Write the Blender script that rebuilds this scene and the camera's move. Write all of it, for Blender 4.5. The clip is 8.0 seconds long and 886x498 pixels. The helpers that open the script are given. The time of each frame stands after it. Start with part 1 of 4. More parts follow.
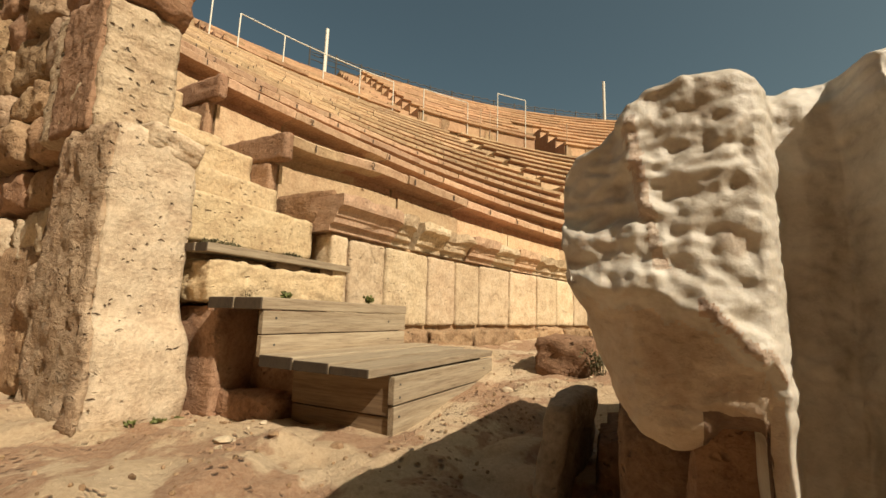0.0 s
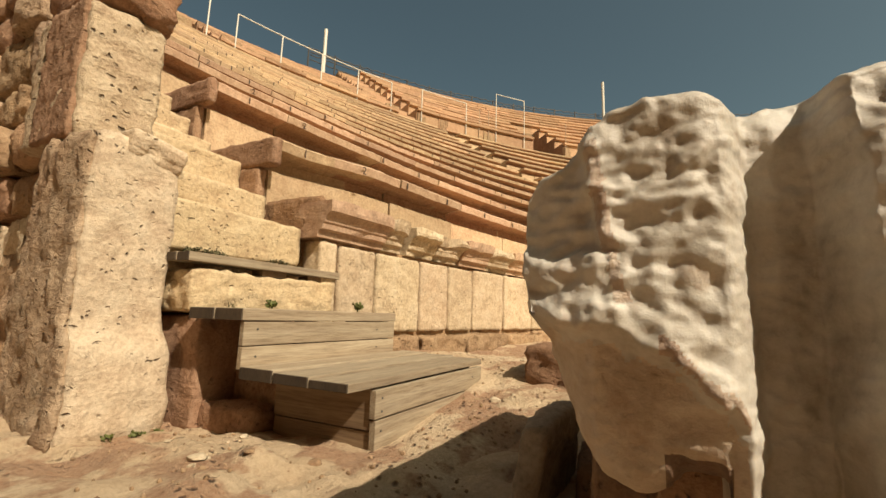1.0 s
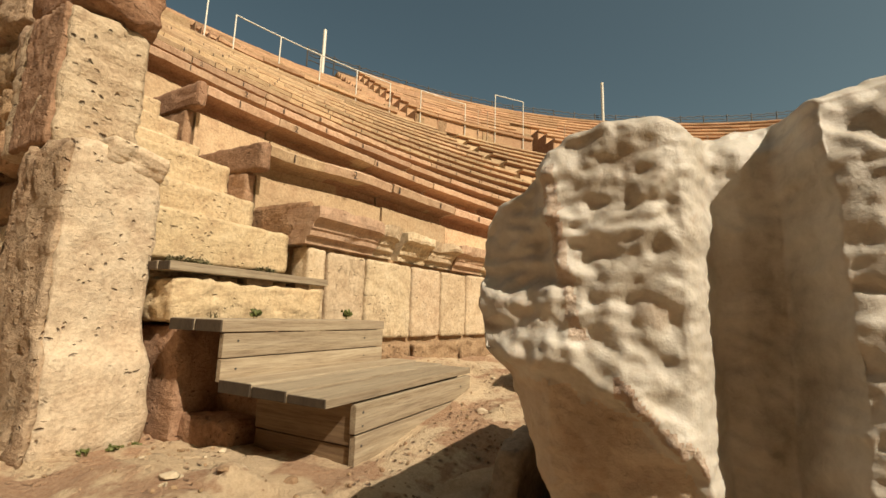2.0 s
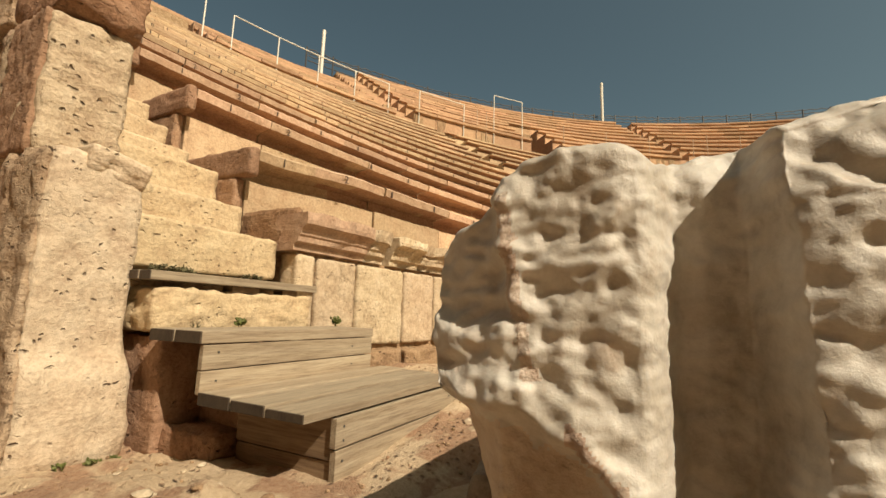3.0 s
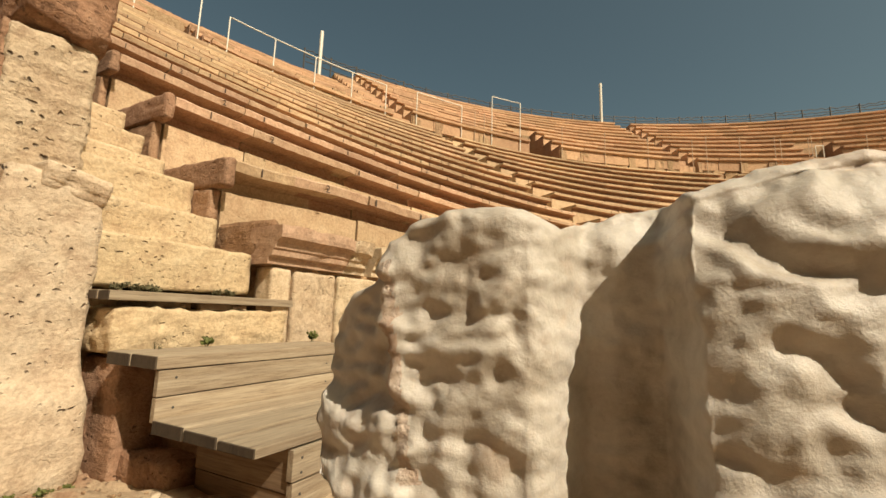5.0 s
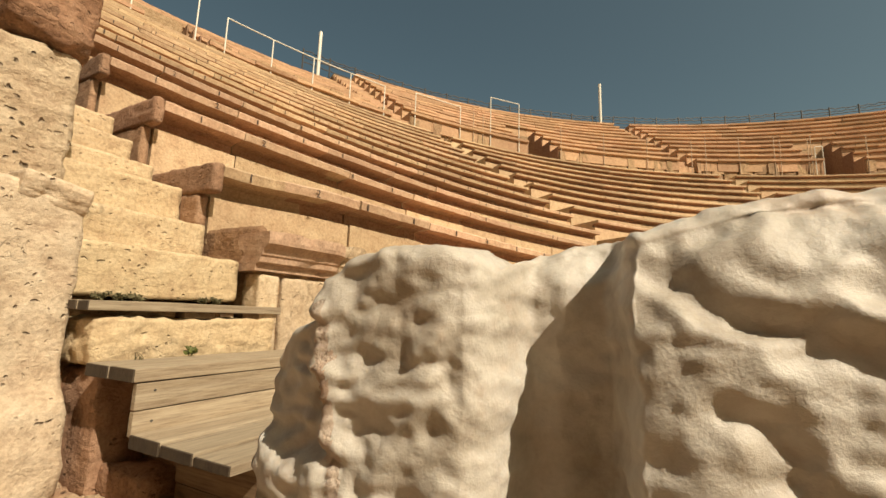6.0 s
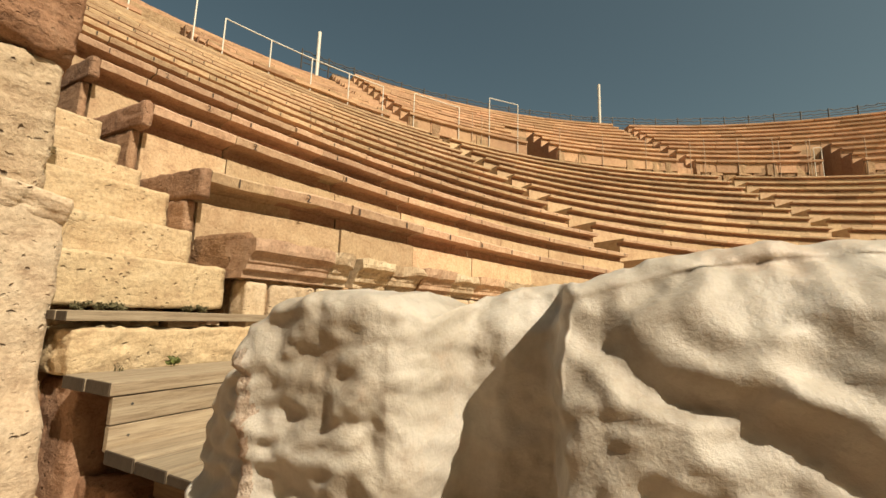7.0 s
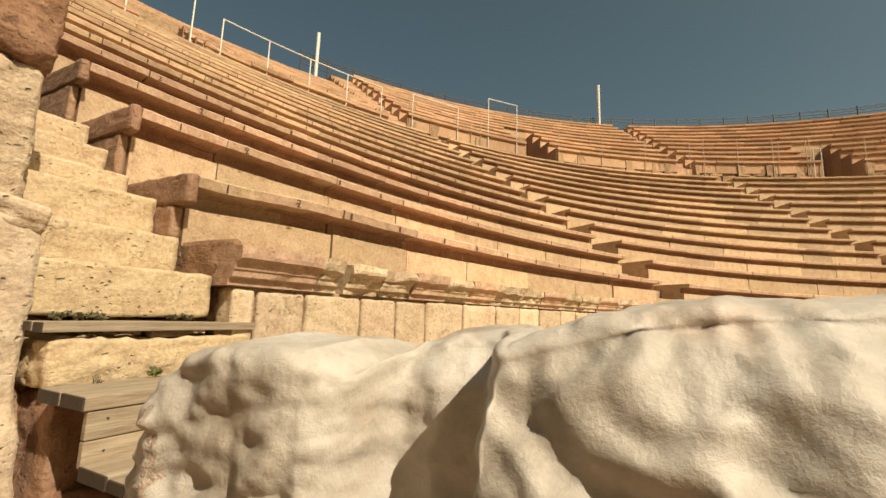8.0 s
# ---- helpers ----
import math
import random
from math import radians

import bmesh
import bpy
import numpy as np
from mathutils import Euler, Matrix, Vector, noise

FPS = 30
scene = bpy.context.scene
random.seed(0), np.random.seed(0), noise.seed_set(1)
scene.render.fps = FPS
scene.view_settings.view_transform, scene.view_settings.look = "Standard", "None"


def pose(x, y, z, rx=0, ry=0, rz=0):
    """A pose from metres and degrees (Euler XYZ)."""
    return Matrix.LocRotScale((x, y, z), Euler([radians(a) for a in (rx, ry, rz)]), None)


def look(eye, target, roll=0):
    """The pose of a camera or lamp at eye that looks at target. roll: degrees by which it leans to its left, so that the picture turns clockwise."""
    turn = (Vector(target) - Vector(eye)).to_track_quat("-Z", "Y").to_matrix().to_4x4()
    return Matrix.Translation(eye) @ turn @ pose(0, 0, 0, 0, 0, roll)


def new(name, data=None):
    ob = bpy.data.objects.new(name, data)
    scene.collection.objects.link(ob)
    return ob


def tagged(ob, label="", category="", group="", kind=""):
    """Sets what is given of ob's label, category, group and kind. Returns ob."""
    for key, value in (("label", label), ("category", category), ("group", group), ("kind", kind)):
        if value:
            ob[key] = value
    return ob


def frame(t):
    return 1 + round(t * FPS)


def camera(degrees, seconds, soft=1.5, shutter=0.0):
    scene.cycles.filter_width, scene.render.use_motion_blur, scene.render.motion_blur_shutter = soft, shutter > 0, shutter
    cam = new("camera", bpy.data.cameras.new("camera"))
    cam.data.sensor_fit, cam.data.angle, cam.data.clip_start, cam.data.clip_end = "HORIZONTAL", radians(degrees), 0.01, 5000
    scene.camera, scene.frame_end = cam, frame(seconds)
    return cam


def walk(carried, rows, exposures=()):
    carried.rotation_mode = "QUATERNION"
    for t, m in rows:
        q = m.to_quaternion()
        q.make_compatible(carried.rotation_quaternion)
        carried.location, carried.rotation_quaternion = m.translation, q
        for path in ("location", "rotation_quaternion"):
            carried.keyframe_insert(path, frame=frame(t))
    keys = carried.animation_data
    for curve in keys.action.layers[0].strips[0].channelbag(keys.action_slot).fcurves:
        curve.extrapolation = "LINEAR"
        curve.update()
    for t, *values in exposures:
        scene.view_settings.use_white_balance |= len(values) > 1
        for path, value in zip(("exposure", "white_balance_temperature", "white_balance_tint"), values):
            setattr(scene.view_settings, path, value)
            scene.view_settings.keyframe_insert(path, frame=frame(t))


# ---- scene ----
cam = camera(91.83, 8.0)
PATH = [
    (0, (0.6772, 0.6792, 0.3211), (-0.2438, 2.4275, 0.6293), 1.69),
    (1, (0.7099, 0.7148, 0.3549), (-0.2100, 2.4636, 0.6635), 1.67),
    (1.5, (0.7266, 0.7334, 0.3721), (-0.1933, 2.4821, 0.6814), 1.70),
    (3, (0.7750, 0.7877, 0.4220), (-0.1448, 2.5365, 0.7313), 1.71),
    (4, (0.8069, 0.8235, 0.4545), (-0.1123, 2.5724, 0.7654), 1.71),
    (4.5, (0.8241, 0.8446, 0.4726), (-0.0970, 2.5927, 0.7818), 1.67),
    (6, (0.8722, 0.8984, 0.5212), (-0.0482, 2.6467, 0.8320), 1.64),
    (7, (0.9043, 0.9331, 0.5556), (-0.0147, 2.6821, 0.8664), 1.71),
    (8, (0.9326, 0.9725, 0.5888), (0.0137, 2.7212, 0.9008), 1.71),
]
walk(cam, [(t, look(eye, target, roll)) for t, eye, target, roll in PATH],
     exposures=((0, 0.13, 7350, 10), (8, 0.18, 7350, 10)))

# ---- light ----
SUN_AZ, SUN_EL = radians(-18.0), radians(45.0)      # azimuth from +x towards +y
world = bpy.data.worlds.new("sky")
scene.world = world
world.use_nodes = True
wn = world.node_tree.nodes
sky = wn.new("ShaderNodeTexSky")
sky.sky_type = "NISHITA"
sky.sun_disc = False
sky.sun_elevation = SUN_EL
sky.sun_rotation = radians(90) - SUN_AZ
sky.air_density, sky.dust_density, sky.ozone_density = 0.75, 2.6, 0.0
haze = wn.new("ShaderNodeMix")
haze.data_type, haze.blend_type = "RGBA", "MULTIPLY"
haze.inputs["Factor"].default_value, haze.inputs["B"].default_value = 1.0, (1.03, 1.17, 0.91, 1)
world.node_tree.links.new(sky.outputs[0], haze.inputs["A"])
world.node_tree.links.new(haze.outputs["Result"], wn["Background"].inputs[0])
wn["Background"].inputs[1].default_value = 0.070
sun = new("sun", bpy.data.lights.new("sun", "SUN"))
sun.data.energy, sun.data.angle, sun.data.color = 5.0, radians(0.53), (1.0, 0.93, 0.83)
sun_dir = Vector((math.cos(SUN_AZ) * math.cos(SUN_EL), math.sin(SUN_AZ) * math.cos(SUN_EL), math.sin(SUN_EL)))
sun.matrix_world = look(sun_dir * 40, (0, 0, 0))


# ---- materials ----
def material(name, rough=0.85, metal=0.0):
    m = bpy.data.materials.new(name)
    m.use_nodes = True
    n, l = m.node_tree.nodes, m.node_tree.links
    b = n["Principled BSDF"]
    b.inputs["Roughness"].default_value, b.inputs["Metallic"].default_value = rough, metal
    return m, n, l, b


def noise_node(n, l, co, scale, detail=6.0, rough=0.6, stretch=None):
    t = n.new("ShaderNodeTexNoise")
    t.inputs["Scale"].default_value, t.inputs["Detail"].default_value, t.inputs["Roughness"].default_value = scale, detail, rough
    if stretch:
        mp = n.new("ShaderNodeMapping")
        mp.inputs["Scale"].default_value = stretch
        l.new(co, mp.inputs["Vector"])
        co = mp.outputs[0]
    l.new(co, t.inputs["Vector"])
    return t.outputs["Fac"]


def ramp(n, l, fac, stops):
    r = n.new("ShaderNodeValToRGB")
    e = r.color_ramp.elements
    while len(e) < len(stops):
        e.new(0.5)
    for k, (pos, col) in zip(e, stops):
        k.position, k.color = pos, (*col, 1) if len(col) == 3 else col
    l.new(fac, r.inputs[0])
    return r.outputs[0]


def mix(n, l, fac, a, b, kind="MIX"):
    m = n.new("ShaderNodeMix")
    m.data_type, m.blend_type = "RGBA", kind
    for sock, v in ((m.inputs["Factor"], fac), (m.inputs["A"], a), (m.inputs["B"], b)):
        if isinstance(v, (int, float)):
            sock.default_value = v
        elif isinstance(v, tuple):
            sock.default_value = (*v, 1)
        else:
            l.new(v, sock)
    return m.outputs["Result"]


def math_node(n, l, op, a, b=0.0, clamp=False):
    m = n.new("ShaderNodeMath")
    m.operation, m.use_clamp = op, clamp
    for sock, v in ((m.inputs[0], a), (m.inputs[1], b)):
        if isinstance(v, (int, float)):
            sock.default_value = v
        else:
            l.new(v, sock)
    return m.outputs[0]


def stone(name, light, mid, dark, grain=60.0, pit=26.0, pits=0.5, bump=0.6, stain=(0.30, 0.16, 0.09), stains=0.35, vary=0.25, depth=0.006):
    """Weathered limestone: broad tone, blotches, pits, warm stains, and a tone of its own for each piece."""
    m, n, l, b = material(name, 0.92)
    b.inputs["Specular IOR Level"].default_value = 0.25
    co = n.new("ShaderNodeTexCoord").outputs["Object"]
    broad = noise_node(n, l, co, 2.6, 5.0, 0.6)
    blot = noise_node(n, l, co, 11.0, 8.0, 0.65)
    fine = noise_node(n, l, co, grain, 8.0, 0.75)
    col = ramp(n, l, blot, [(0.30, dark), (0.47, mid), (0.66, light)])
    col = mix(n, l, math_node(n, l, "MULTIPLY", ramp(n, l, broad, [(0.48, (0, 0, 0)), (0.70, (1, 1, 1))]), stains), col, stain)
    col = mix(n, l, 0.38, col, ramp(n, l, fine, [(0.34, tuple(c * 0.40 for c in mid)), (0.60, tuple(min(1, c * 1.22) for c in light))]))
    rid = noise_node(n, l, co, 5.5, 9.0, 0.62)
    crack = ramp(n, l, math_node(n, l, "ABSOLUTE", math_node(n, l, "SUBTRACT", rid, 0.5)), [(0.0, (1, 1, 1)), (0.018, (0, 0, 0))])
    crack = math_node(n, l, "MULTIPLY", crack, ramp(n, l, noise_node(n, l, co, 3.1, 3.0), [(0.48, (0, 0, 0)), (0.62, (1, 1, 1))]))
    col = mix(n, l, math_node(n, l, "MULTIPLY", crack, 0.12), col, tuple(c * 0.3 for c in dark))
    wob = n.new("ShaderNodeTexNoise")
    wob.inputs["Scale"].default_value, wob.inputs["Detail"].default_value = 24.0, 3.0
    l.new(co, wob.inputs["Vector"])
    shift = n.new("ShaderNodeVectorMath")
    shift.operation = "MULTIPLY_ADD"
    l.new(wob.outputs["Color"], shift.inputs[0])
    shift.inputs[1].default_value = (0.055, 0.055, 0.03)
    l.new(co, shift.inputs[2])
    flat = n.new("ShaderNodeMapping")
    flat.inputs["Scale"].default_value = (1.0, 1.0, 1.3)
    l.new(shift.outputs[0], flat.inputs["Vector"])
    v = n.new("ShaderNodeTexVoronoi")
    v.inputs["Scale"].default_value = pit * 1.3
    l.new(flat.outputs[0], v.inputs["Vector"])
    bed = noise_node(n, l, co, 5.0, 5.0, 0.55, (1.0, 1.0, 2.4))
    hole = math_node(n, l, "MULTIPLY", ramp(n, l, v.outputs["Distance"], [(0.05, (1, 1, 1)), (0.24, (0, 0, 0))]),
                     ramp(n, l, noise_node(n, l, co, 7.0, 4.0), [(0.46, (0, 0, 0)), (0.58, (1, 1, 1))]))
    col = mix(n, l, math_node(n, l, "MULTIPLY", hole, 0.42 * pits), col, tuple(c * 0.35 for c in dark))
    ob = n.new("ShaderNodeObjectInfo").outputs["Random"]
    isl = n.new("ShaderNodeNewGeometry").outputs["Random Per Island"]
    rnd = math_node(n, l, "FRACT", math_node(n, l, "ADD", ob, isl))
    hsv = n.new("ShaderNodeHueSaturation")
    l.new(math_node(n, l, "ADD", math_node(n, l, "MULTIPLY", rnd, vary), 1 - vary * 0.55), hsv.inputs["Value"])
    l.new(math_node(n, l, "ADD", math_node(n, l, "MULTIPLY", math_node(n, l, "FRACT", math_node(n, l, "MULTIPLY", rnd, 7.13)), 0.008), 0.496), hsv.inputs["Hue"])
    l.new(col, hsv.inputs["Color"])
    l.new(hsv.outputs[0], b.inputs["Base Color"])
    h = math_node(n, l, "ADD", math_node(n, l, "MULTIPLY", fine, 0.28), math_node(n, l, "MULTIPLY", blot, 1.7))
    h = math_node(n, l, "ADD", h, math_node(n, l, "MULTIPLY", bed, 1.6))
    h = math_node(n, l, "SUBTRACT", h, math_node(n, l, "MULTIPLY", hole, 1.2 * pits))
    h = math_node(n, l, "SUBTRACT", h, math_node(n, l, "MULTIPLY", crack, 0.25))
    bp = n.new("ShaderNodeBump")
    bp.inputs["Strength"].default_value, bp.inputs["Distance"].default_value = bump, depth
    l.new(h, bp.inputs["Height"])
    l.new(bp.outputs[0], b.inputs["Normal"])
    return m


SEAT = stone("seat_limestone", (0.56, 0.412, 0.262), (0.485, 0.335, 0.20), (0.33, 0.198, 0.112), grain=70, stain=(0.36, 0.185, 0.105), stains=0.5, vary=0.42, bump=0.8)
# red stone for the lip undercuts, with their shade put into the colour
UNDERCUT_SHADE = stone("shaded_red_limestone", (0.47, 0.285, 0.18), (0.38, 0.21, 0.126), (0.25, 0.122, 0.07), grain=60, stain=(0.26, 0.115, 0.065), stains=0.55, vary=0.36, bump=0.9)
LIP_FRONT = stone("pinkish_worn_limestone", (0.58, 0.405, 0.275), (0.50, 0.325, 0.21), (0.34, 0.19, 0.115), grain=60, stain=(0.36, 0.185, 0.11), stains=0.5, vary=0.36, bump=0.9)
SEAT_FAR = stone("upper_seat_limestone", (0.54, 0.345, 0.21), (0.46, 0.275, 0.16), (0.31, 0.162, 0.09), grain=40, stains=0.45, vary=0.40)
ASHLAR = stone("pale_limestone", (0.60, 0.49, 0.35), (0.515, 0.395, 0.265), (0.35, 0.235, 0.145), pits=1.3, bump=0.9, stain=(0.46, 0.27, 0.13), stains=0.35, vary=0.16, depth=0.010)
OCHRE = stone("ochre_limestone", (0.60, 0.462, 0.295), (0.53, 0.388, 0.232), (0.38, 0.245, 0.14), pits=1.0, bump=0.9, stain=(0.50, 0.30, 0.14), stains=0.28, vary=0.18, depth=0.010)
PANEL = stone("pale_panel_limestone", (0.62, 0.49, 0.34), (0.53, 0.395, 0.25), (0.35, 0.235, 0.14), pits=1.2, bump=0.9, stains=0.25, vary=0.30, depth=0.009)
BROWN = stone("brown_rough_stone", (0.33, 0.20, 0.12), (0.25, 0.135, 0.075), (0.14, 0.07, 0.038), pits=0.9, bump=1.0, stains=0.4, vary=0.25, depth=0.014)
RUBBLE = stone("rubble_stone", (0.42, 0.285, 0.17), (0.32, 0.20, 0.11), (0.17, 0.09, 0.047), pits=1.0, bump=1.0, stains=0.45, vary=0.45, depth=0.016)
RED = stone("red_brown_stone", (0.38, 0.235, 0.15), (0.30, 0.17, 0.10), (0.18, 0.095, 0.052), pits=0.8, bump=1.0, stains=0.35, vary=0.25, depth=0.012)
FLANK = stone("tan_flank_stone", (0.50, 0.365, 0.25), (0.40, 0.265, 0.165), (0.24, 0.135, 0.078), pits=1.3, bump=1.0, stain=(0.38, 0.19, 0.11), stains=0.5, vary=0.2, depth=0.022)
PITTED = stone("pitted_limestone", (0.58, 0.46, 0.32), (0.50, 0.375, 0.245), (0.33, 0.215, 0.13), pit=17.0, pits=2.2, bump=1.0, stains=0.3, vary=0.15, depth=0.016)
GREY = stone("grey_stone", (0.40, 0.325, 0.25), (0.30, 0.24, 0.18), (0.18, 0.135, 0.10), bump=0.9, stains=0.1, depth=0.01)


def ground_material():
    """Pale trodden rock with red-brown soil in its hollows and crumbly patches."""
    m, n, l, b = material("ground_rock", 0.95)
    co = n.new("ShaderNodeTexCoord").outputs["Object"]
    big = noise_node(n, l, co, 3.4, 7.0, 0.6)
    fine = noise_node(n, l, co, 75.0, 8.0, 0.8)
    soil = noise_node(n, l, co, 2.9, 6.0, 0.62)
    crumb = noise_node(n, l, co, 3.7, 3.0, 0.5)
    col = ramp(n, l, big, [(0.34, (0.46, 0.315, 0.19)), (0.50, (0.54, 0.392, 0.245)), (0.68, (0.60, 0.46, 0.31))])
    dirt = ramp(n, l, soil, [(0.49, (0, 0, 0)), (0.535, (0.95, 0.95, 0.95))])
    col = mix(n, l, dirt, col, (0.31, 0.15, 0.078))
    col = mix(n, l, 0.28, col, ramp(n, l, fine, [(0.34, (0.24, 0.145, 0.08)), (0.62, (0.74, 0.58, 0.39))]))
    pit = n.new("ShaderNodeTexVoronoi")
    pit.inputs["Scale"].default_value = 42.0
    l.new(co, pit.inputs["Vector"])
    holes = math_node(n, l, "MULTIPLY", ramp(n, l, pit.outputs["Distance"], [(0.10, (1, 1, 1)), (0.32, (0, 0, 0))]), ramp(n, l, crumb, [(0.47, (0, 0, 0)), (0.56, (1, 1, 1))]))
    col = mix(n, l, math_node(n, l, "MULTIPLY", holes, 0.8), col, (0.22, 0.115, 0.06))
    l.new(col, b.inputs["Base Color"])
    bp = n.new("ShaderNodeBump")
    bp.inputs["Strength"].default_value, bp.inputs["Distance"].default_value = 1.0, 0.014
    h = math_node(n, l, "ADD", math_node(n, l, "MULTIPLY", fine, 0.6), math_node(n, l, "MULTIPLY", noise_node(n, l, co, 18.0, 8.0, 0.7), 1.4))
    l.new(math_node(n, l, "SUBTRACT", h, math_node(n, l, "MULTIPLY", holes, 1.2)), bp.inputs["Height"])
    l.new(bp.outputs[0], b.inputs["Normal"])
    return m


def marble_material(name, dark, mid, light, patch, spotted=0.28, relief=0.32):
    """Weathered marble: cloudy white, pinkish patches, dark specks, a little light let through."""
    m, n, l, b = material(name, 0.55)
    co = n.new("ShaderNodeTexCoord").outputs["Object"]
    a = noise_node(n, l, co, 12.0, 8.0, 0.66)
    f = noise_node(n, l, co, 120.0, 6.0, 0.7)
    col = ramp(n, l, a, [(0.34, dark), (0.47, mid), (0.60, light)])
    pink = ramp(n, l, noise_node(n, l, co, 14.0, 6.0, 0.7), [(0.56, (0, 0, 0)), (0.70, (1, 1, 1))])
    col = mix(n, l, math_node(n, l, "MULTIPLY", pink, 0.40), col, patch)
    col = mix(n, l, 0.14, col, ramp(n, l, f, [(0.3, tuple(c * 0.7 for c in dark)), (0.7, tuple(min(1, c * 1.3) for c in light))]))
    spots = ramp(n, l, noise_node(n, l, co, 55.0, 5.0, 0.6), [(0.62, (0, 0, 0)), (0.72, (1, 1, 1))])
    col = mix(n, l, math_node(n, l, "MULTIPLY", spots, spotted), col, (0.24, 0.17, 0.12))
    l.new(col, b.inputs["Base Color"])
    b.inputs["Subsurface Weight"].default_value = 0.12
    b.inputs["Subsurface Radius"].default_value = (0.012, 0.008, 0.005)
    b.inputs["Subsurface Scale"].default_value = 0.6
    bp = n.new("ShaderNodeBump")
    bp.inputs["Strength"].default_value, bp.inputs["Distance"].default_value = relief, 0.004
    l.new(math_node(n, l, "ADD", f, math_node(n, l, "MULTIPLY", noise_node(n, l, co, 40.0, 6.0, 0.65), 1.6)), bp.inputs["Height"])
    l.new(bp.outputs[0], b.inputs["Normal"])
    return m


def wood_material(name, axis_stretch, tone=1.0, warm=1.0):
    """Sun-bleached planks: long grain, growth rings, a few knots; every plank its own tone."""
    m, n, l, b = material(name, 0.8)
    tc = n.new("ShaderNodeTexCoord").outputs["Object"]
    ob = n.new("ShaderNodeObjectInfo").outputs["Random"]
    off = n.new("ShaderNodeVectorMath")
    off.operation = "ADD"
    l.new(tc, off.inputs[0])
    cmb = n.new("ShaderNodeCombineXYZ")
    l.new(math_node(n, l, "MULTIPLY", ob, 9.0), cmb.inputs[0])
    l.new(math_node(n, l, "MULTIPLY", ob, 5.0), cmb.inputs[2])
    l.new(cmb.outputs[0], off.inputs[1])
    co = off.outputs[0]
    grain = noise_node(n, l, co, 30.0, 8.0, 0.7, axis_stretch)
    ring = noise_node(n, l, co, 7.0, 3.0, 0.5, axis_stretch)
    w = n.new("ShaderNodeTexWave")
    w.wave_type = "RINGS"
    w.inputs["Scale"].default_value, w.inputs["Distortion"].default_value, w.inputs["Detail"].default_value = 1.3, 9.0, 3.0
    mp = n.new("ShaderNodeMapping")
    mp.inputs["Scale"].default_value = axis_stretch
    l.new(co, mp.inputs["Vector"])
    l.new(mp.outputs[0], w.inputs["Vector"])
    t = lambda c: (c[0] * tone * warm, c[1] * tone, c[2] * tone / warm)
    col = ramp(n, l, grain, [(0.30, t((0.17, 0.115, 0.07))), (0.50, t((0.36, 0.265, 0.165))), (0.72, t((0.47, 0.37, 0.25)))])
    col = mix(n, l, 0.22, col, ramp(n, l, w.outputs["Fac"], [(0.2, t((0.21, 0.13, 0.07))), (0.8, t((0.46, 0.36, 0.24)))]))
    col = mix(n, l, math_node(n, l, "MULTIPLY", ramp(n, l, ring, [(0.35, (1, 1, 1)), (0.5, (0, 0, 0))]), 0.35), col, t((0.20, 0.13, 0.08)))
    hsv = n.new("ShaderNodeHueSaturation")
    l.new(math_node(n, l, "ADD", math_node(n, l, "MULTIPLY", ob, 0.3), 0.85), hsv.inputs["Value"])
    l.new(col, hsv.inputs["Color"])
    l.new(hsv.outputs[0], b.inputs["Base Color"])
    bp = n.new("ShaderNodeBump")
    bp.inputs["Strength"].default_value, bp.inputs["Distance"].default_value = 0.6, 0.002
    l.new(grain, bp.inputs["Height"])
    l.new(bp.outputs[0], b.inputs["Normal"])
    return m


def plain(name, col, rough=0.5, metal=0.0, wear=0.3):
    m, n, l, b = material(name, rough, metal)
    co = n.new("ShaderNodeTexCoord").outputs["Object"]
    f = noise_node(n, l, co, 30.0, 6.0, 0.7)
    l.new(ramp(n, l, f, [(0.3, tuple(c * (1 - wear) for c in col)), (0.65, col)]), b.inputs["Base Color"])
    return m


GROUND = ground_material()
MARBLE = marble_material("weathered_marble", (0.32, 0.268, 0.205), (0.44, 0.39, 0.32), (0.535, 0.49, 0.42), (0.42, 0.275, 0.18))
MARBLE_CRUST = marble_material("pink_marble_crust", (0.30, 0.19, 0.13), (0.43, 0.30, 0.215), (0.52, 0.42, 0.33), (0.42, 0.22, 0.13), 0.45, 1.0)
MARBLE_STAINED = marble_material("soil_stained_marble", (0.36, 0.26, 0.175), (0.47, 0.365, 0.265), (0.55, 0.46, 0.36), (0.33, 0.18, 0.10), 0.4, 0.7)
MARBLE_DARK_FOOT = marble_material("dark_brown_marble", (0.10, 0.055, 0.032), (0.16, 0.09, 0.052), (0.28, 0.18, 0.11), (0.20, 0.10, 0.055), 0.5, 1.0)
WOOD = wood_material("grey_wood", (6.0, 0.35, 6.0), 0.95, 0.95)
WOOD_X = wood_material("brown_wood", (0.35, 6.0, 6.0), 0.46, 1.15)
WOOD_END = wood_material("dark_end_plate", (6.0, 6.0, 2.0), 0.12, 1.15)
WHITE = plain("white_painted_steel", (0.72, 0.68, 0.58), 0.5)
TANPAINT = plain("sand_painted_steel", (0.50, 0.36, 0.24), 0.6)
IRON = plain("dark_iron", (0.06, 0.055, 0.05), 0.6)
PAINT = plain("black_paint", (0.07, 0.045, 0.03), 0.8)
LEAF = plain("green_leaf", (0.12, 0.13, 0.03), 0.7)
DRY = plain("dry_weed", (0.10, 0.085, 0.035), 0.8)


# ---- helpers for meshes ----
def part(name, bm, mat, parent=None, label="", smooth=False):
    me = bpy.data.meshes.new(name)
    bm.to_mesh(me)
    bm.free()
    return part_mesh(name, me, mat, parent, label, smooth)


